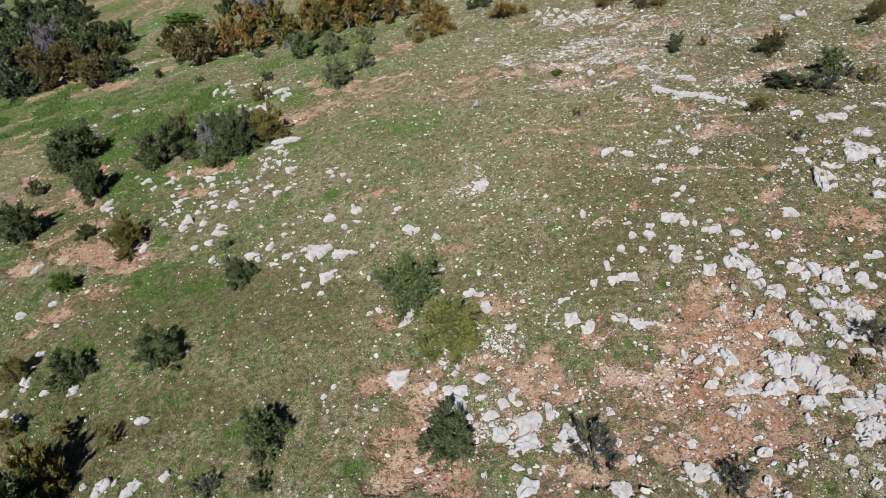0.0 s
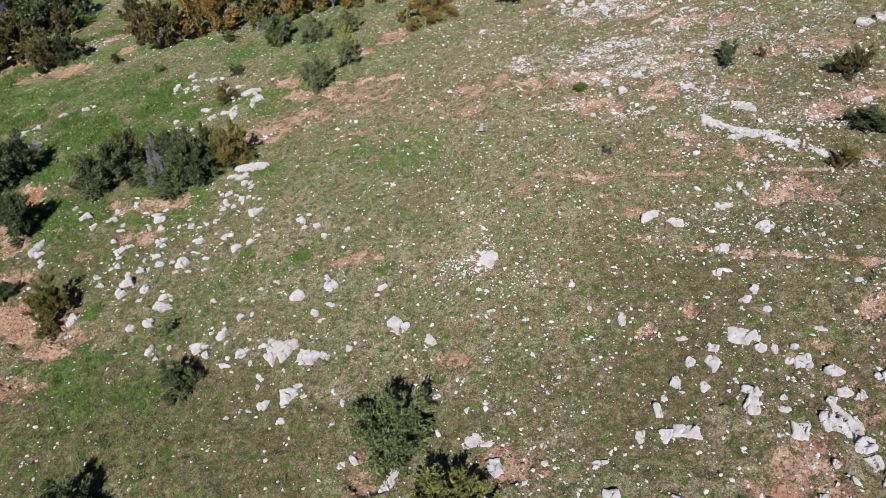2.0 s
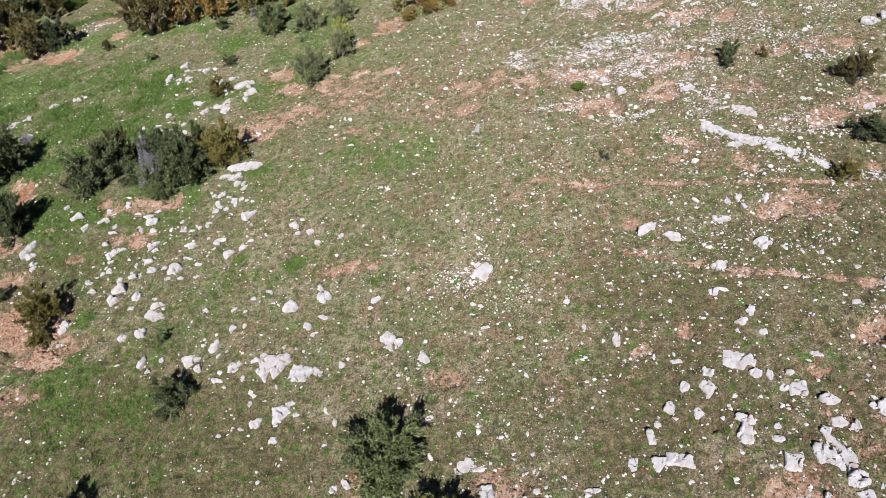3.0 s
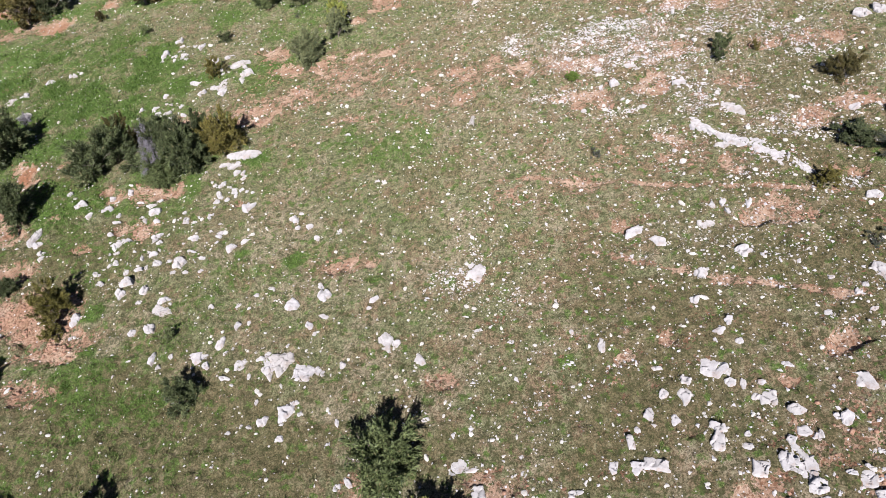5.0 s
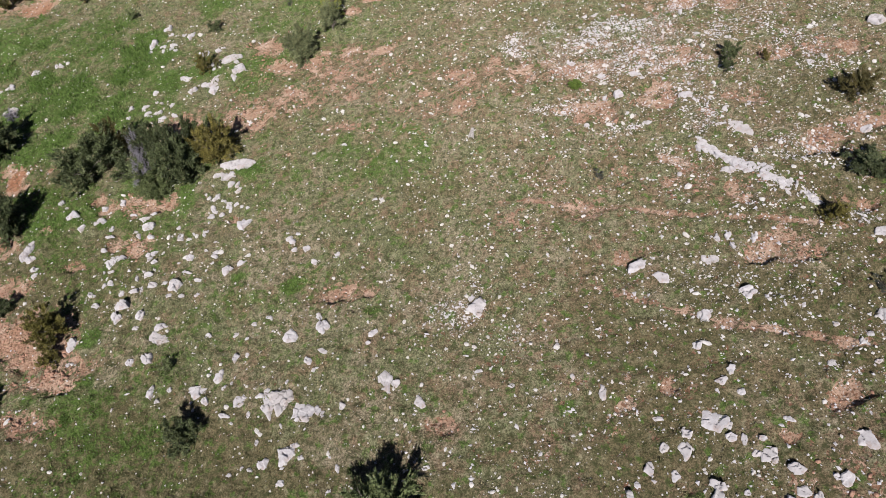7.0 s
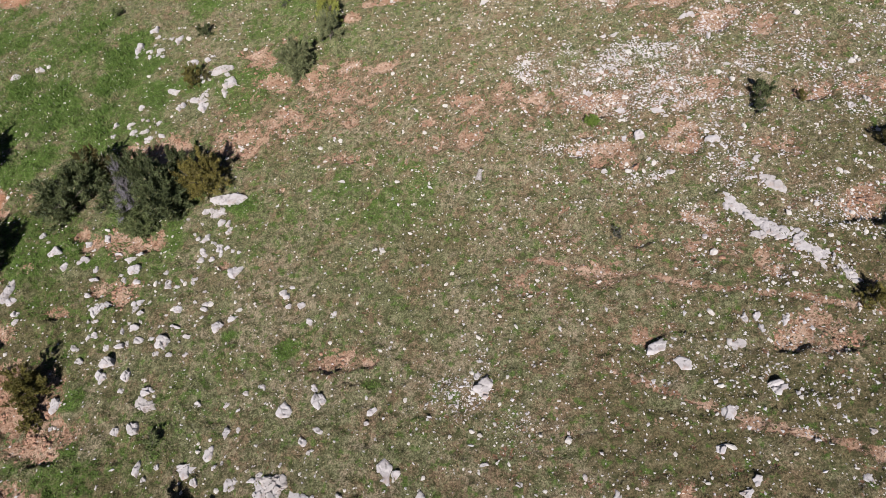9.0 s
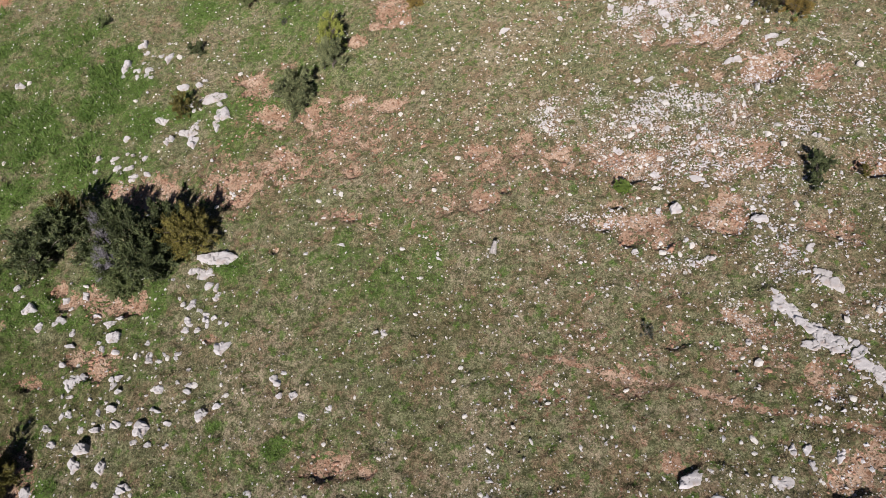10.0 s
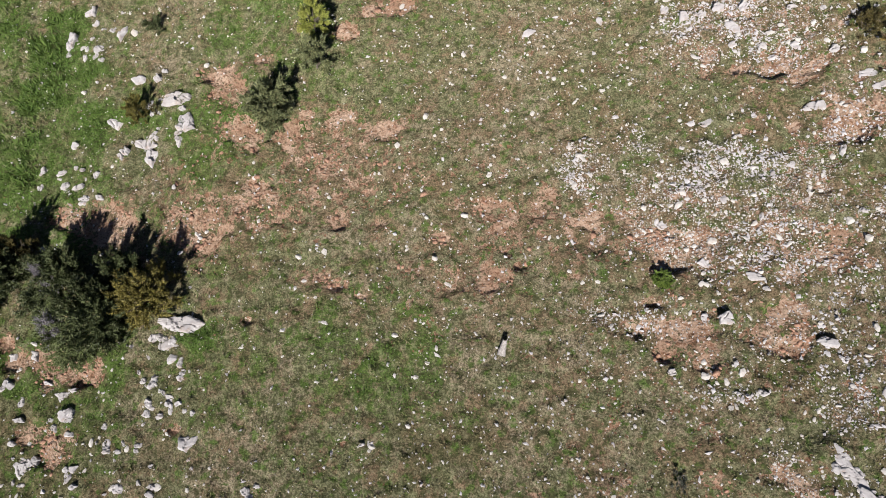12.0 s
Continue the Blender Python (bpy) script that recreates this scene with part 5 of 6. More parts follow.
# ---------------------------------------------------------------- bushes and small trees
FORMS = {  # twigs, leaves on a twig, twig length, leaf length, leaf width, upward pull, gaps
    "oak": (2660, 10, 0.165, 0.036, 0.0092, 0.25, 0.12),
    "jun": (3000, 10, 0.13, 0.027, 0.0062, 0.75, 0.12),
    "cone": (2600, 9, 0.13, 0.030, 0.0060, 0.9, 0.18),
    "sparse": (1300, 8, 0.18, 0.030, 0.0065, 0.3, 0.5),
    "grey": (2000, 7, 0.20, 0.040, 0.0035, 0.6, 0.25),
    "lush": (5200, 8, 0.055, 0.036, 0.012, 0.4, 0.0),
}
FORM_OF = {"oak": "oak", "oakd": "oak", "greyd": "grey", "oakb": "oak", "oakl": "oak", "oaky": "oak", "jun": "jun", "jund": "jun", "olive": "jun", "gold": "jun", "bronze": "jun", "cone": "cone", "sparse": "sparse", "grey": "grey", "lush": "lush"}


def crown_arrays(form, seed, share, big):
    """Leaves of a crown one metre across and one metre high, standing on the origin."""
    twigs, per, twig_len, leaf_len, leaf_w, pull, gaps = FORMS[form]
    twigs, leaf_w, leaf_len = int(twigs * share), leaf_w * big, leaf_len * (0.6 + 0.4 * big)
    dice = np.random.RandomState(seed)
    lobes = []
    if form == "cone":
        for k in range(9):
            z = 0.12 + 0.09 * k
            lobes.append((dice.uniform(-0.07, 0.07), dice.uniform(-0.07, 0.07), z, 0.36 * (1.02 - z) + 0.06))
    elif form == "lush":
        lobes = [(0, 0, 0.42, 0.42), (0.1, 0.06, 0.45, 0.38), (-0.1, -0.05, 0.42, 0.38)]
    else:
        for k in range(13):
            a, r = dice.uniform(0, 6.283), 0.30 * math.sqrt(dice.uniform(0, 1))
            z = dice.uniform(0.26, 0.74 - 0.5 * r)
            lobes.append((r * math.cos(a), r * math.sin(a), z, dice.uniform(0.15, 0.25)))
        for k in range(6):
            a = dice.uniform(0, 6.283)
            lobes.append((0.30 * math.cos(a), 0.30 * math.sin(a), dice.uniform(0.10, 0.22), dice.uniform(0.13, 0.19)))
    lobes = np.array(lobes)
    sprays = max(20, twigs // 20)
    pick = dice.choice(len(lobes), sprays, p=lobes[:, 3] ** 2 / (lobes[:, 3] ** 2).sum())
    out = dice.normal(size=(sprays, 3))
    out[:, 2] = out[:, 2] * 0.9 + 0.1
    out /= np.linalg.norm(out, axis=1)[:, None]
    deep = (1 - dice.uniform(0, 1, sprays) ** 3 * 0.8) * dice.uniform(0.85, 1.22, sprays)
    root = lobes[pick, :3] + out * (lobes[pick, 3] * deep)[:, None]
    hole = value_noise(root[:, 0] * 10 + root[:, 2] * 7 + seed, root[:, 1] * 10, 1.6, seed % 7)
    keep = hole > gaps * 0.8
    root, out = root[keep], out[keep]
    mine = np.repeat(np.arange(len(root)), 20)
    at = root[mine] + dice.normal(size=(len(mine), 3)) * 0.014 - out[mine] * dice.uniform(0, 0.07, (len(mine), 1))
    at[:, 2] = np.maximum(at[:, 2], dice.uniform(0.01, 0.08, len(at)))
    way = out[mine] + np.array([0, 0, pull]) + dice.normal(size=at.shape) * 0.28
    way /= np.linalg.norm(way, axis=1)[:, None]
    n = len(at)
    step = (np.arange(per) + 0.3) / per
    base = at[:, None, :] + way[:, None, :] * (twig_len * step)[None, :, None] * dice.uniform(0.6, 1.25, (n, 1, 1))
    leaf = way[:, None, :] * 0.8 + dice.normal(size=(n, per, 3)) * 0.55
    leaf /= np.linalg.norm(leaf, axis=2)[..., None]
    side = np.cross(leaf, dice.normal(size=(n, per, 3)))
    side /= np.linalg.norm(side, axis=2)[..., None] + 1e-9
    size = dice.uniform(0.65, 1.3, (n, per, 1))
    tip, half = leaf * leaf_len * 1.25 * size, side * leaf_w * size
    v = np.stack([base + half, base + tip, base - half], axis=2).reshape(-1, 3)
    v[:, :2] *= 0.5 / np.percentile(np.hypot(v[:, 0], v[:, 1]), 96)
    v[:, 2] *= 1.0 / np.percentile(v[:, 2], 99)
    v[:, 2] = np.maximum(v[:, 2], 0.0)
    return v, np.arange(len(v)).reshape(-1, 3)


def stem_arrays(seed, spread, tall):
    """Forking stems from the root, as tapered five-sided limbs."""
    dice = np.random.RandomState(seed)
    verts, faces = [], []

    def limb(a, b, ra, rb):
        a, b = np.array(a), np.array(b)
        d = (b - a) / (np.linalg.norm(b - a) + 1e-9)
        u = np.cross(d, (0.31, 0.9, 0.2))
        u /= np.linalg.norm(u)
        w = np.cross(d, u)
        k = len(verts)
        for p, r in ((a, ra), (b, rb)):
            for s in range(5):
                verts.append(p + r * (math.cos(s * 1.2566) * u + math.sin(s * 1.2566) * w))
        for s in range(5):
            t = (s + 1) % 5
            faces.append((k + s, k + t, k + 5 + t, k + 5 + s))

    limb((0, 0, -0.08), (0.01, 0, 0.14), 0.032, 0.026)
    for _ in range(9):
        a = dice.uniform(0, 6.283)
        r, z = dice.uniform(0.08, spread), dice.uniform(0.3, tall)
        elbow = (r * 0.4 * math.cos(a), r * 0.4 * math.sin(a), 0.14 + z * 0.3)
        limb((0.01, 0, 0.10), elbow, 0.020, 0.014)
        end = (r * math.cos(a), r * math.sin(a), z)
        limb(elbow, end, 0.014, 0.006)
        for _ in range(3):
            b = a + dice.uniform(-0.8, 0.8)
            limb(end, (end[0] + 0.12 * math.cos(b), end[1] + 0.12 * math.sin(b), end[2] + dice.uniform(0.02, 0.14)), 0.006, 0.003)
    return np.array(verts), np.array(faces)


CROWNS, STEMS, bush_dice = {}, {}, random.Random(5)
BUSH_WORDS = {
    "oak": ("kermes_oak_bush", "dense dark green evergreen oak bush", "bush"),
    "oakd": ("kermes_oak_bush", "very dark green evergreen oak bush in a thicket", "bush"),
    "greyd": ("dry_shrub", "leafless grey shrub of dead twigs in a thicket", "shrub"),
    "oakb": ("kermes_oak_bush", "fresh green evergreen oak bush with spiky twigs", "bush"),
    "oakl": ("kermes_oak_bush", "dull grey-green evergreen oak bush", "bush"),
    "oaky": ("kermes_oak_bush", "yellow-green evergreen oak bush beside white rocks", "bush"),
    "jun": ("juniper_bush", "olive-brown juniper bush with dense needles", "bush"),
    "olive": ("juniper_bush", "olive green juniper bush with upright sprays", "bush"),
    "gold": ("juniper_bush", "low golden yellow bush with dense needles", "bush"),
    "bronze": ("juniper_bush", "bronze-brown juniper bush with dense needles", "bush"),
    "jund": ("juniper_bush", "brownish dark green juniper bush", "bush"),
    "cone": ("juniper_tree", "slender upright green juniper", "tree"),
    "grey": ("dry_shrub", "leafless purple-grey shrub of dry twigs", "shrub"),
    "lush": ("cushion_plant", "low rounded bright green cushion plant", "plant"),
    "sparse": ("thin_shrub", "thin dark shrub with open twigs among stones", "shrub"),
}


def bush(kind, x, y, wide, tall, turn):
    form = FORM_OF[kind]
    seed = 20 + bush_dice.randrange(4) + 10 * list(FORMS).index(form)
    share, big = (0.7, 1.5) if kind == "lush" else (0.31, 2.7) if y > 74 else (0.22, 2.1) if wide < 1.1 else (0.5, 1.4) if wide < 2.2 else (0.85, 1.1)
    key = kind, seed, share
    if key not in CROWNS:
        CROWNS[key] = quick_mesh("crown", *crown_arrays(form, seed, share, big), LEAVES[kind])
        STEMS[key] = quick_mesh("stem", *stem_arrays(seed, 0.14 if form == "cone" else 0.34, 0.6), OLD_WOOD if kind == "grey" else BARK)
    name, label, category = BUSH_WORDS[kind]
    word = "large " if wide > 3.2 else "small " if wide < 1.0 else ""
    root = tagged(new(name), word + label, category, name.replace("_", " ") + " scattered on the hillside")
    root.empty_display_size = 0.3
    root.matrix_world = Matrix.Translation((x, y, float(height(x, y)) - 0.03)) @ pose(0, 0, 0, 0, 0, turn) @ Matrix.Diagonal((wide, wide, tall, 1))
    part("stem", STEMS[key], root)
    part("crown", CROWNS[key], root)
    return root


bush("oaky", 0.30, 23.60, 2.95, 1.90, 30)
bush("jun", -13.50, 50.70, 2.90, 3.10, 10)
bush("oak", -15.65, 49.40, 2.80, 3.00, 80)
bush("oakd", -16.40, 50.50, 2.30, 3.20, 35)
bush("grey", -17.80, 49.05, 1.60, 2.75, 0)
bush("oakb", -17.50, 49.40, 2.40, 2.00, 65)
bush("grey", -18.95, 51.60, 1.30, 2.60, 70)
bush("oakb", -17.10, 48.40, 2.20, 1.00, 120)
bush("oak", -19.40, 50.60, 2.00, 1.10, 150)
bush("oak", -22.60, 50.50, 3.20, 2.60, 200)
bush("oak", -21.40, 51.60, 2.60, 3.00, 290)
bush("jund", -21.00, 52.90, 1.80, 2.80, 0)
bush("oak", -15.20, 52.00, 1.70, 2.50, 0)
bush("oak", -18.20, 51.90, 2.40, 2.80, 40)
bush("gold", 0.81, 69.03, 1.32, 0.99, 120)
bush("gold", 5.90, 69.40, 2.60, 1.70, 155)
bush("gold", 7.66, 68.77, 1.27, 0.92, 52)
bush("cone", -7.60, 65.23, 1.66, 2.24, 202)
bush("oakl", -7.23, 62.95, 1.74, 2.11, 245)
bush("oakl", -9.40, 60.40, 2.60, 2.30, 79)
bush("oak", -17.18, 66.54, 1.07, 1.07, 46)
bush("jun", -16.66, 60.90, 1.19, 1.58, 34)
bush("jund", -15.73, 60.98, 0.50, 0.69, 10)
bush("oakb", -25.47, 71.17, 0.86, 0.73, 205)
bush("lush", 8.61, 51.42, 0.86, 0.43, 281)
bush("oak", 17.03, 51.24, 1.04, 1.29, 148)
bush("gold", 14.70, 65.20, 1.50, 1.11, 30)
bush("gold", 15.00, 66.70, 2.60, 2.00, 200)
bush("gold", 17.30, 65.80, 2.90, 2.40, 113)
bush("jund", 17.19, 62.80, 1.25, 1.10, 266)
bush("gold", 18.40, 61.95, 1.65, 1.40, 274)
bush("jun", 19.97, 62.97, 1.93, 2.03, 184)
bush("sparse", 8.86, 43.74, 0.80, 0.50, 141)
bush("gold", -2.39, 68.04, 1.42, 1.06, 88)
bush("gold", -0.56, 68.56, 1.89, 1.04, 54)
bush("sparse", -11.16, 68.24, 0.71, 0.43, 134)
bush("oak", -31.36, 54.57, 4.00, 3.46, 109)
bush("oak", -26.62, 47.08, 2.76, 3.02, 13)
bush("grey", -31.97, 59.60, 1.14, 0.90, 328)
bush("oak", -32.47, 49.67, 1.36, 1.15, 133)
bush("oak", -29.64, 41.74, 3.15, 2.67, 139)
bush("olive", -20.50, 38.30, 2.20, 2.40, 99)
bush("jun", -19.90, 36.60, 1.20, 0.70, 40)
bush("oak", -24.22, 40.41, 1.22, 1.04, 84)
bush("jun", -22.59, 39.71, 0.56, 0.59, 158)
bush("jun", -20.12, 37.11, 1.07, 1.12, 148)
bush("lush", -22.53, 33.71, 1.34, 1.07, 321)
bush("oak", -11.00, 31.25, 1.72, 1.46, 190)
bush("oakb", -12.92, 34.99, 0.94, 0.80, 44)
bush("oak", -13.56, 25.49, 2.16, 1.84, 310)
bush("oak", -18.10, 25.42, 1.92, 1.63, 172)
bush("jun", -21.52, 26.16, 1.30, 1.37, 343)
bush("oak", -6.90, 19.09, 1.88, 1.88, 198)
bush("oak", -6.82, 17.01, 0.84, 0.93, 259)
bush("sparse", -9.10, 17.41, 1.29, 0.71, 127)
bush("oakb", -1.81, 26.92, 3.15, 2.20, 66)
bush("oak", 0.27, 17.78, 1.96, 1.96, 126)
bush("sparse", 5.29, 16.88, 1.89, 1.70, 242)
bush("sparse", 9.75, 15.31, 1.34, 1.20, 143)
bush("sparse", 16.05, 20.02, 1.25, 1.13, 45)
bush("jun", 15.05, 18.80, 0.65, 0.68, 280)
bush("jun", -19.69, 22.08, 1.12, 1.21, 153)
bush("jun", -16.69, 21.64, 0.95, 1.03, 3)
bush("jun", -14.22, 20.68, 0.77, 1.10, 149)
bush("jun", -15.97, 18.47, 2.12, 3.19, 293)
bush("oak", -16.77, 16.78, 2.55, 3.57, 159)
bush("sparse", -17.98, 19.33, 0.94, 0.85, 260)
bush("sparse", 9.96, 23.17, 0.38, 0.30, 99)
bush("oakb", -19.89, 75.00, 1.28, 1.09, 211)
bush("oakb", -14.39, 71.43, 2.66, 2.41, 216)
bush("grey", -17.18, 76.20, 0.92, 0.92, 306)
bush("oakl", -11.10, 70.40, 2.50, 2.10, 147)
bush("oakl", -8.10, 70.60, 2.10, 1.90, 60)
bush("jund", -27.63, 77.81, 4.72, 4.72, 220)
bush("bronze", -24.60, 78.61, 4.05, 4.45, 231)
bush("bronze", -21.54, 78.26, 4.13, 4.80, 82)
bush("jun", -17.78, 78.83, 5.00, 5.00, 119)
bush("bronze", -14.78, 79.07, 3.76, 4.16, 156)
bush("grey", -26.45, 102.58, 5.63, 3.91, 132)
bush("oak", -32.28, 107.44, 3.70, 3.34, 22)
bush("jun", -12.75, 78.38, 3.96, 4.36, 41)
bush("bronze", -10.36, 77.88, 4.29, 4.50, 23)
bush("jun", -7.89, 78.01, 4.04, 4.24, 236)
bush("bronze", -5.42, 77.75, 3.65, 3.65, 320)
bush("gold", -1.10, 70.50, 3.40, 3.00, 143)
bush("jun", -2.38, 78.11, 2.44, 2.56, 265)
bush("jun", -5.72, 76.94, 0.97, 1.10, 273)
bush("jun", -3.31, 70.21, 1.01, 1.25, 331)
bush("oak", 3.84, 74.60, 2.33, 1.98, 241)
bush("jund", 21.99, 46.71, 1.80, 1.70, 358)
bush("oak", 16.86, 50.44, 0.90, 0.99, 175)
bush("jun", 18.98, 50.96, 0.66, 0.83, 74)
bush("jund", 28.92, 48.16, 1.37, 1.37, 344)
bush("jund", 30.36, 49.86, 1.33, 1.33, 100)
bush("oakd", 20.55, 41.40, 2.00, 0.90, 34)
bush("oakb", 23.45, 41.70, 1.78, 1.51, 211)
bush("sparse", 24.15, 40.79, 0.94, 0.85, 103)
bush("sparse", 22.01, 39.67, 2.31, 1.16, 325)
bush("jun", 24.85, 39.62, 0.98, 1.03, 323)
bush("jun", 18.24, 38.55, 1.25, 1.00, 225)
bush("sparse", 19.04, 34.78, 1.09, 0.58, 141)
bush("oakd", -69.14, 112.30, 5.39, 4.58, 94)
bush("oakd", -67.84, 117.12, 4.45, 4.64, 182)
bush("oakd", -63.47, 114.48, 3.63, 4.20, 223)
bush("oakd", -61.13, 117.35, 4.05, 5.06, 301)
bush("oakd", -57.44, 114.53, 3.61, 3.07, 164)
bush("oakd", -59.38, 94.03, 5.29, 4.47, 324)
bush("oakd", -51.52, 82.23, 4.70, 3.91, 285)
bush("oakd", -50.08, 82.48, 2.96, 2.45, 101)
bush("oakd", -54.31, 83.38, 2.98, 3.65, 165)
bush("greyd", -59.72, 102.17, 5.28, 4.57, 51)
bush("greyd", -56.82, 103.53, 4.98, 4.45, 31)
bush("oak", -61.74, 101.88, 4.95, 4.95, 117)
bush("oak", -60.30, 106.65, 4.78, 4.24, 142)
bush("oak", -52.36, 100.54, 5.16, 4.82, 298)
bush("oakd", -48.17, 97.45, 4.17, 4.07, 315)
bush("jund", -47.66, 83.74, 4.39, 4.28, 121)
bush("jund", -50.25, 91.62, 3.84, 3.75, 62)
bush("greyd", -54.73, 93.90, 3.96, 3.28, 169)
bush("jund", -45.27, 85.34, 4.20, 4.10, 90)
bush("oak", -47.57, 92.73, 3.87, 3.78, 148)
bush("jund", -40.48, 79.36, 3.59, 3.51, 235)
bush("jund", -43.43, 90.63, 2.90, 3.10, 13)
bush("oakd", -39.47, 80.40, 2.85, 2.54, 21)
bush("oakd", -38.17, 80.30, 2.61, 2.43, 182)
bush("jun", -42.34, 80.90, 2.87, 2.81, 357)
bush("oak", -43.93, 96.64, 2.92, 3.57, 42)
bush("lush", -37.47, 103.20, 4.57, 1.40, 146)
bush("lush", -42.60, 93.20, 2.80, 0.70, 40)
bush("jund", -31.60, 76.12, 0.94, 1.01, 345)
bush("sparse", -78.99, 129.75, 4.08, 3.00, 167)
bush("jund", -54.26, 91.62, 3.87, 3.78, 9)
bush("oakd", -46.24, 95.25, 3.29, 3.90, 165)
bush("oak", -60.93, 112.03, 3.56, 3.18, 147)
bush("jund", -36.26, 93.22, 3.00, 3.00, 164)
bush("jund", -30.59, 81.39, 3.30, 3.30, 78)


# ---------------------------------------------------------------- loose stones and grass, too many to count
def scatter(n, x0, x1, y0, y1, weight, seed):
    dice = np.random.RandomState(seed)
    x, y = dice.uniform(x0, x1, n), dice.uniform(y0, y1, n)
    keep = dice.uniform(0, 1, n) < weight(x, y)
    return x[keep], y[keep], dice


def stone_weight(x, y):
    clumps = np.clip(value_noise(x, y, 1.3, 21) * 1.5 - 0.35, 0, 1) * 0.6 + np.clip(value_noise(x, y, 0.45, 22) * 2.0 - 0.7, 0, 1) * 0.6
    return np.clip(0.064 + 0.034 * ease(-8, 4, x) + cover(gravel, x, y) ** 1.7 * 0.72, 0, 1) * (0.06 + 1.25 * clumps * clumps)


def build_stones():
    x, y, dice = scatter(360000, -48, 34, 12, 108, stone_weight, 31)
    n = len(x)
    v, f = ball(1)
    size = np.clip(np.exp(dice.normal(-3.16, 0.54, n)), 0.024, 0.19)
    shape = v[None] * (1 + dice.uniform(-0.38, 0.25, (n, len(v), 3)))
    shape = shape * np.stack([size * dice.uniform(0.8, 1.5, n), size * dice.uniform(0.6, 1.1, n), size * dice.uniform(0.4, 0.8, n)], 1)[:, None, :]
    a = dice.uniform(0, 6.283, n)
    c, s = np.cos(a)[:, None], np.sin(a)[:, None]
    px = shape[..., 0] * c - shape[..., 1] * s + x[:, None]
    py = shape[..., 0] * s + shape[..., 1] * c + y[:, None]
    pz = shape[..., 2] + (height(x, y) + size * 0.12)[:, None]
    verts = np.stack([px, py, pz], 2).reshape(-1, 3)
    faces = (f[None] + (np.arange(n) * len(v))[:, None, None]).reshape(-1, 3)
    return tagged(new("loose_stones", quick_mesh("loose_stones", verts, faces, PEBBLE)), "scattered small whitish limestone pieces on thin turf", "stones", kind="stuff")


def rubble_weight(x, y):
    thick = np.clip(cover(gravel, x, y) - 0.35, 0, 1) * 1.45
    return 0.014 + 0.026 * ease(-8, 4, x) + np.clip(1.1 * thick * (value_noise(x, y, 1.7, 24) * 2.6 - 1.0) + thick * 0.8 * (value_noise(x, y, 0.5, 25) - 0.5), 0, 1)


def build_rubble():
    x, y, dice = scatter(640000, -40, 34, 12, 80, rubble_weight, 33)
    n = len(x)
    v = np.array([(1, 0, 0), (-1, 0, 0), (0, 1, 0), (0, -1, 0), (0, 0, 1), (0, 0, -1)], float)
    f = np.array([(0, 2, 4), (2, 1, 4), (1, 3, 4), (3, 0, 4), (2, 0, 5), (1, 2, 5), (3, 1, 5), (0, 3, 5)])
    size = np.clip(np.exp(dice.normal(-3.2, 0.42, n)), 0.015, 0.11)
    shape = (v[None] + dice.uniform(-0.4, 0.4, (n, 6, 3))) * (size[:, None] * np.stack([dice.uniform(0.8, 1.5, n), dice.uniform(0.7, 1.1, n), dice.uniform(0.5, 0.9, n)], 1))[:, None, :]
    a = dice.uniform(0, 6.283, n)
    c, s = np.cos(a)[:, None], np.sin(a)[:, None]
    verts = np.stack([shape[..., 0] * c - shape[..., 1] * s + x[:, None], shape[..., 0] * s + shape[..., 1] * c + y[:, None], shape[..., 2] + (height(x, y) + size * 0.1)[:, None]], 2).reshape(-1, 3)
    faces = (f[None] + (np.arange(n) * 6)[:, None, None]).reshape(-1, 3)
    return tagged(new("rubble", quick_mesh("rubble", verts, faces, RUBBLE)), "pale limestone rubble spread over reddish earth", "rubble", kind="stuff")


def build_clods():
    """Lumps of trampled earth in the bare places, in ragged rows."""
    def weight(x, y):
        return np.clip(cover(soil, x, y) - 0.25, 0, 1) ** 1.5 * np.clip(value_noise(x, y, 1.1, 26) * 2.4 - 0.9, 0, 1) * np.clip(value_noise(x, y, 0.35, 27) * 2.0 - 0.5, 0.1, 1)
    x, y, dice = scatter(260000, -36, 32, 14, 78, weight, 35)
    n = len(x)
    v, f = ball(1)
    size = np.clip(np.exp(dice.normal(-2.75, 0.4, n)), 0.03, 0.15)
    shape = v[None] * (1 + dice.uniform(-0.35, 0.3, (n, len(v), 3)))
    shape = shape * np.stack([size * dice.uniform(0.9, 1.7, n), size * dice.uniform(0.7, 1.1, n), size * dice.uniform(0.35, 0.65, n)], 1)[:, None, :]
    a = dice.uniform(0, 6.283, n)
    c, s = np.cos(a)[:, None], np.sin(a)[:, None]
    verts = np.stack([shape[..., 0] * c - shape[..., 1] * s + x[:, None], shape[..., 0] * s + shape[..., 1] * c + y[:, None], shape[..., 2] + height(x, y)[:, None]], 2).reshape(-1, 3)
    faces = (f[None] + (np.arange(n) * len(v))[:, None, None]).reshape(-1, 3)
    return tagged(new("earth_clods", smoothed(quick_mesh("earth_clods", verts, faces, EARTH))), "trampled reddish brown clods of earth on bare ground", "earth", kind="stuff")


def grass_weight(x, y):
    return np.clip(0.75 + 0.5 * cover(lush, x, y) - 1.5 * np.clip(bareness(x, y) - 0.15, 0, 1), 0.03, 1) * (0.3 + 0.7 * value_noise(x, y, 0.8, 41))


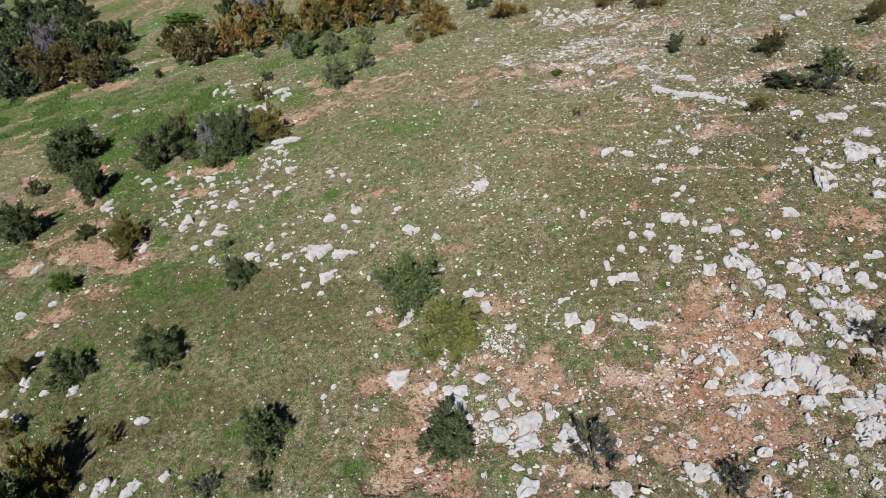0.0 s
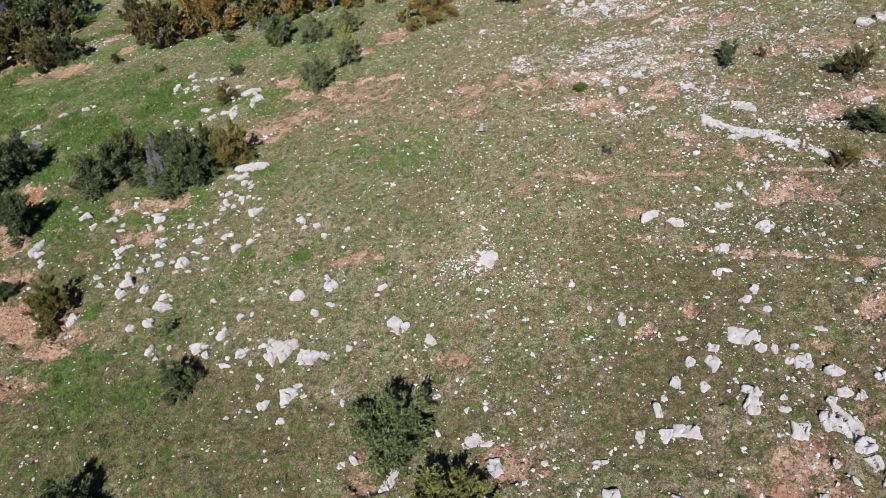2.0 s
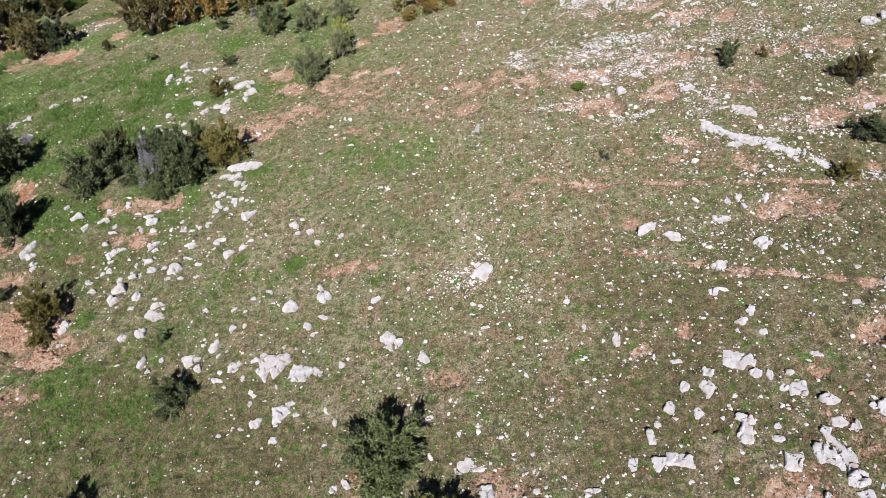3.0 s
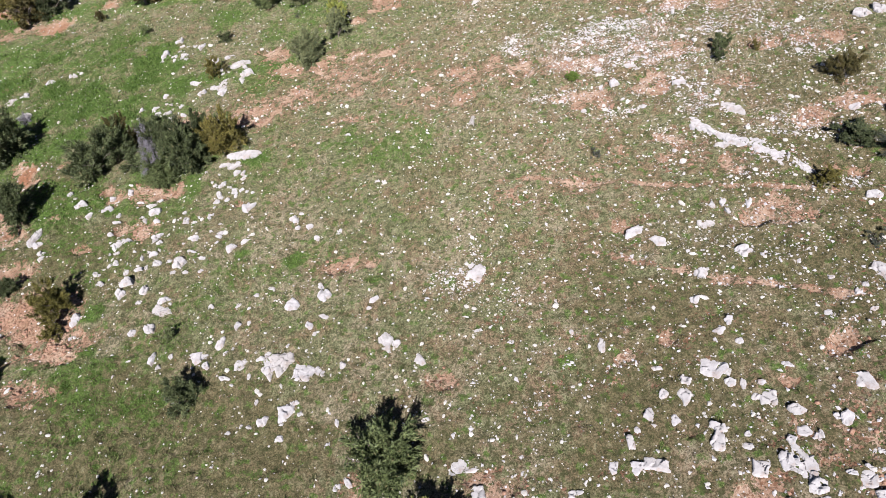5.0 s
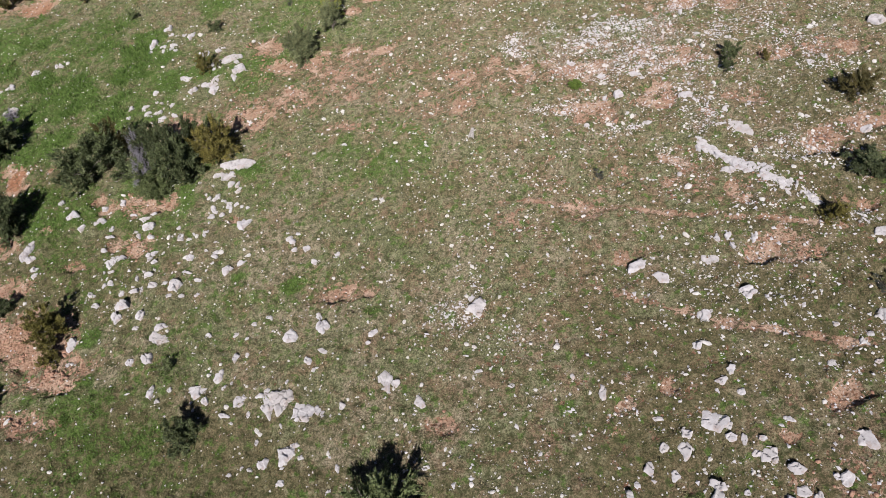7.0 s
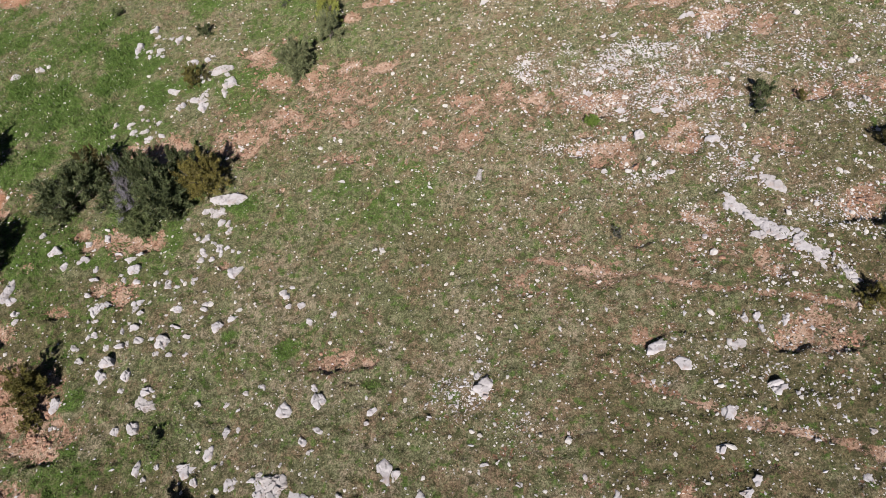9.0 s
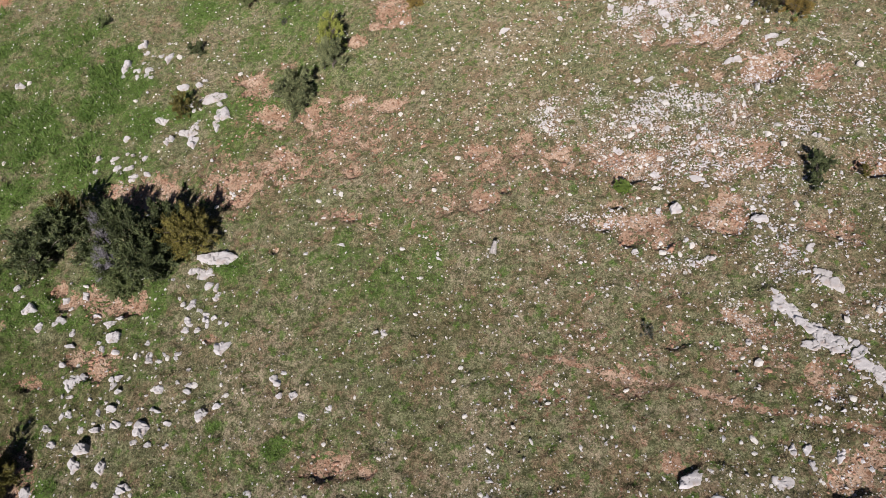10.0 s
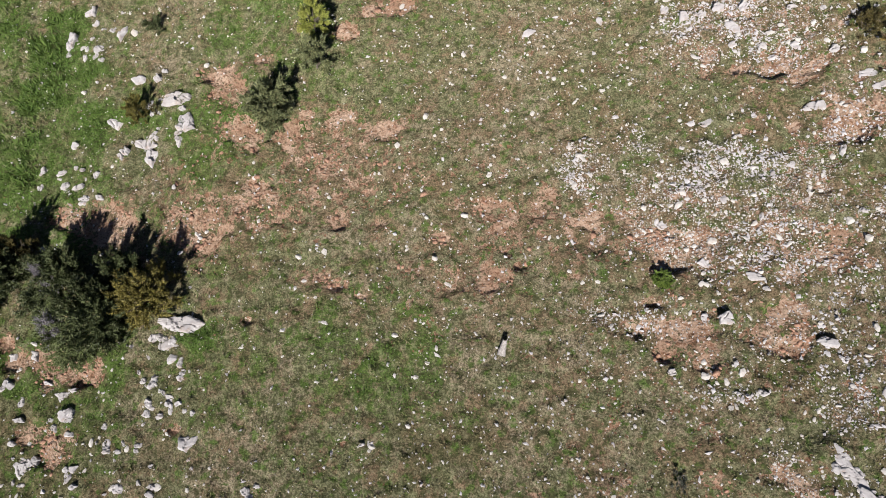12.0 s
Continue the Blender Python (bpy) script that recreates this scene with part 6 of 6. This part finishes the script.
def build_grass(name, label, n, area, weight, seed, big):
    x, y, dice = scatter(n, *area, weight, seed)
    n, blades = len(x), 4
    lushness = np.clip(greenness(x, y) + 0.9 * (value_noise(x, y, 1.1, 43) - 0.5), 0, 1)
    tall = big * dice.uniform(0.05, 0.135, n) * (0.8 + 0.7 * lushness)
    z = height(x, y)
    a = dice.uniform(0, 6.283, (n, blades))
    spread = big * dice.uniform(0.01, 0.08, (n, blades))
    lean = dice.uniform(0.2, 1.0, (n, blades)) * tall[:, None]
    bx, by = x[:, None] + spread * np.cos(a), y[:, None] + spread * np.sin(a)
    b = a + dice.uniform(-1.2, 1.2, (n, blades))
    half = big * dice.uniform(0.012, 0.026, (n, blades))
    wx, wy = -np.sin(b) * half, np.cos(b) * half
    low = np.broadcast_to(z[:, None] - 0.02, bx.shape)
    p = np.stack([bx - wx, by - wy, low], 2)
    q = np.stack([bx + wx, by + wy, low], 2)
    r = np.stack([bx + lean * np.cos(a), by + lean * np.sin(a), z[:, None] + tall[:, None] * dice.uniform(0.6, 1.1, (n, blades))], 2)
    verts = np.stack([p, q, r], 2).reshape(-1, 3)
    me = quick_mesh(name, verts, np.arange(len(verts)).reshape(-1, 3), BLADES)
    for key, values in (("lush", lushness), ("dark_turf", cover(dark_turf, x, y))):
        me.attributes.new(key, "FLOAT", "POINT").data.foreach_set("value", np.repeat(values, 3 * blades).astype(np.float32))
    return tagged(new(name, me), label, "grass", kind="stuff")


def herb_weight(x, y):
    return np.clip(1.3 * cover(lush, x, y) - 0.35, 0.02, 1) * np.clip(value_noise(x, y, 2.2, 45) * 2.2 - 0.6, 0, 1) * (1 - 0.9 * ease(0.5, 0.8, bareness(x, y)))


build_stones()
build_rubble()
build_clods()
build_grass("grass", "short thin olive grass tufts covering the slope", 340000, (-36, 29, 13, 76), grass_weight, 51, 1.0)
build_grass("gully_herbs", "lush green leafy herbs growing thick in the damp gully", 60000, (-58, -22, 56, 112), herb_weight, 53, 2.2)


def build_stump():
    """A weathered stub of trunk, splintered at the top, with two root flares."""
    dice = np.random.RandomState(3)
    rings, sides = 7, 12
    verts = []
    for k in range(rings):
        t = k / (rings - 1)
        for q in range(sides):
            a = q * 2 * math.pi / sides
            r = 0.17 * (1.25 - 0.45 * t) * (1 + 0.25 * (1 - t) * math.cos(2 * a + 0.6)) * dice.uniform(0.9, 1.1)
            top = 0.08 * dice.uniform(-1, 1) if k == rings - 1 else 0.0
            verts.append((r * math.cos(a), r * math.sin(a), -0.1 + 0.65 * t + top))
    verts.append((0.02, 0.01, 0.25))
    body = [(k * sides + q, k * sides + (q + 1) % sides, (k + 1) * sides + (q + 1) % sides) for k in range(rings - 1) for q in range(sides)]
    body += [(k * sides + q, (k + 1) * sides + (q + 1) % sides, (k + 1) * sides + q) for k in range(rings - 1) for q in range(sides)]
    body += [((rings - 1) * sides + q, (rings - 1) * sides + (q + 1) % sides, rings * sides) for q in range(sides)]
    ob = new("tree_stump", quick_mesh("tree_stump", np.array(verts), np.array(body), STUMP_WOOD))
    ob.matrix_world = pose(2.36, 48.4, float(height(2.36, 48.4)) + 0.08, -68, 0, -12) @ Matrix.Diagonal((0.72, 0.72, 0.95, 1.0))
    return tagged(ob, "weathered grey splintered tree stump in the grass", "stump")


build_stump()
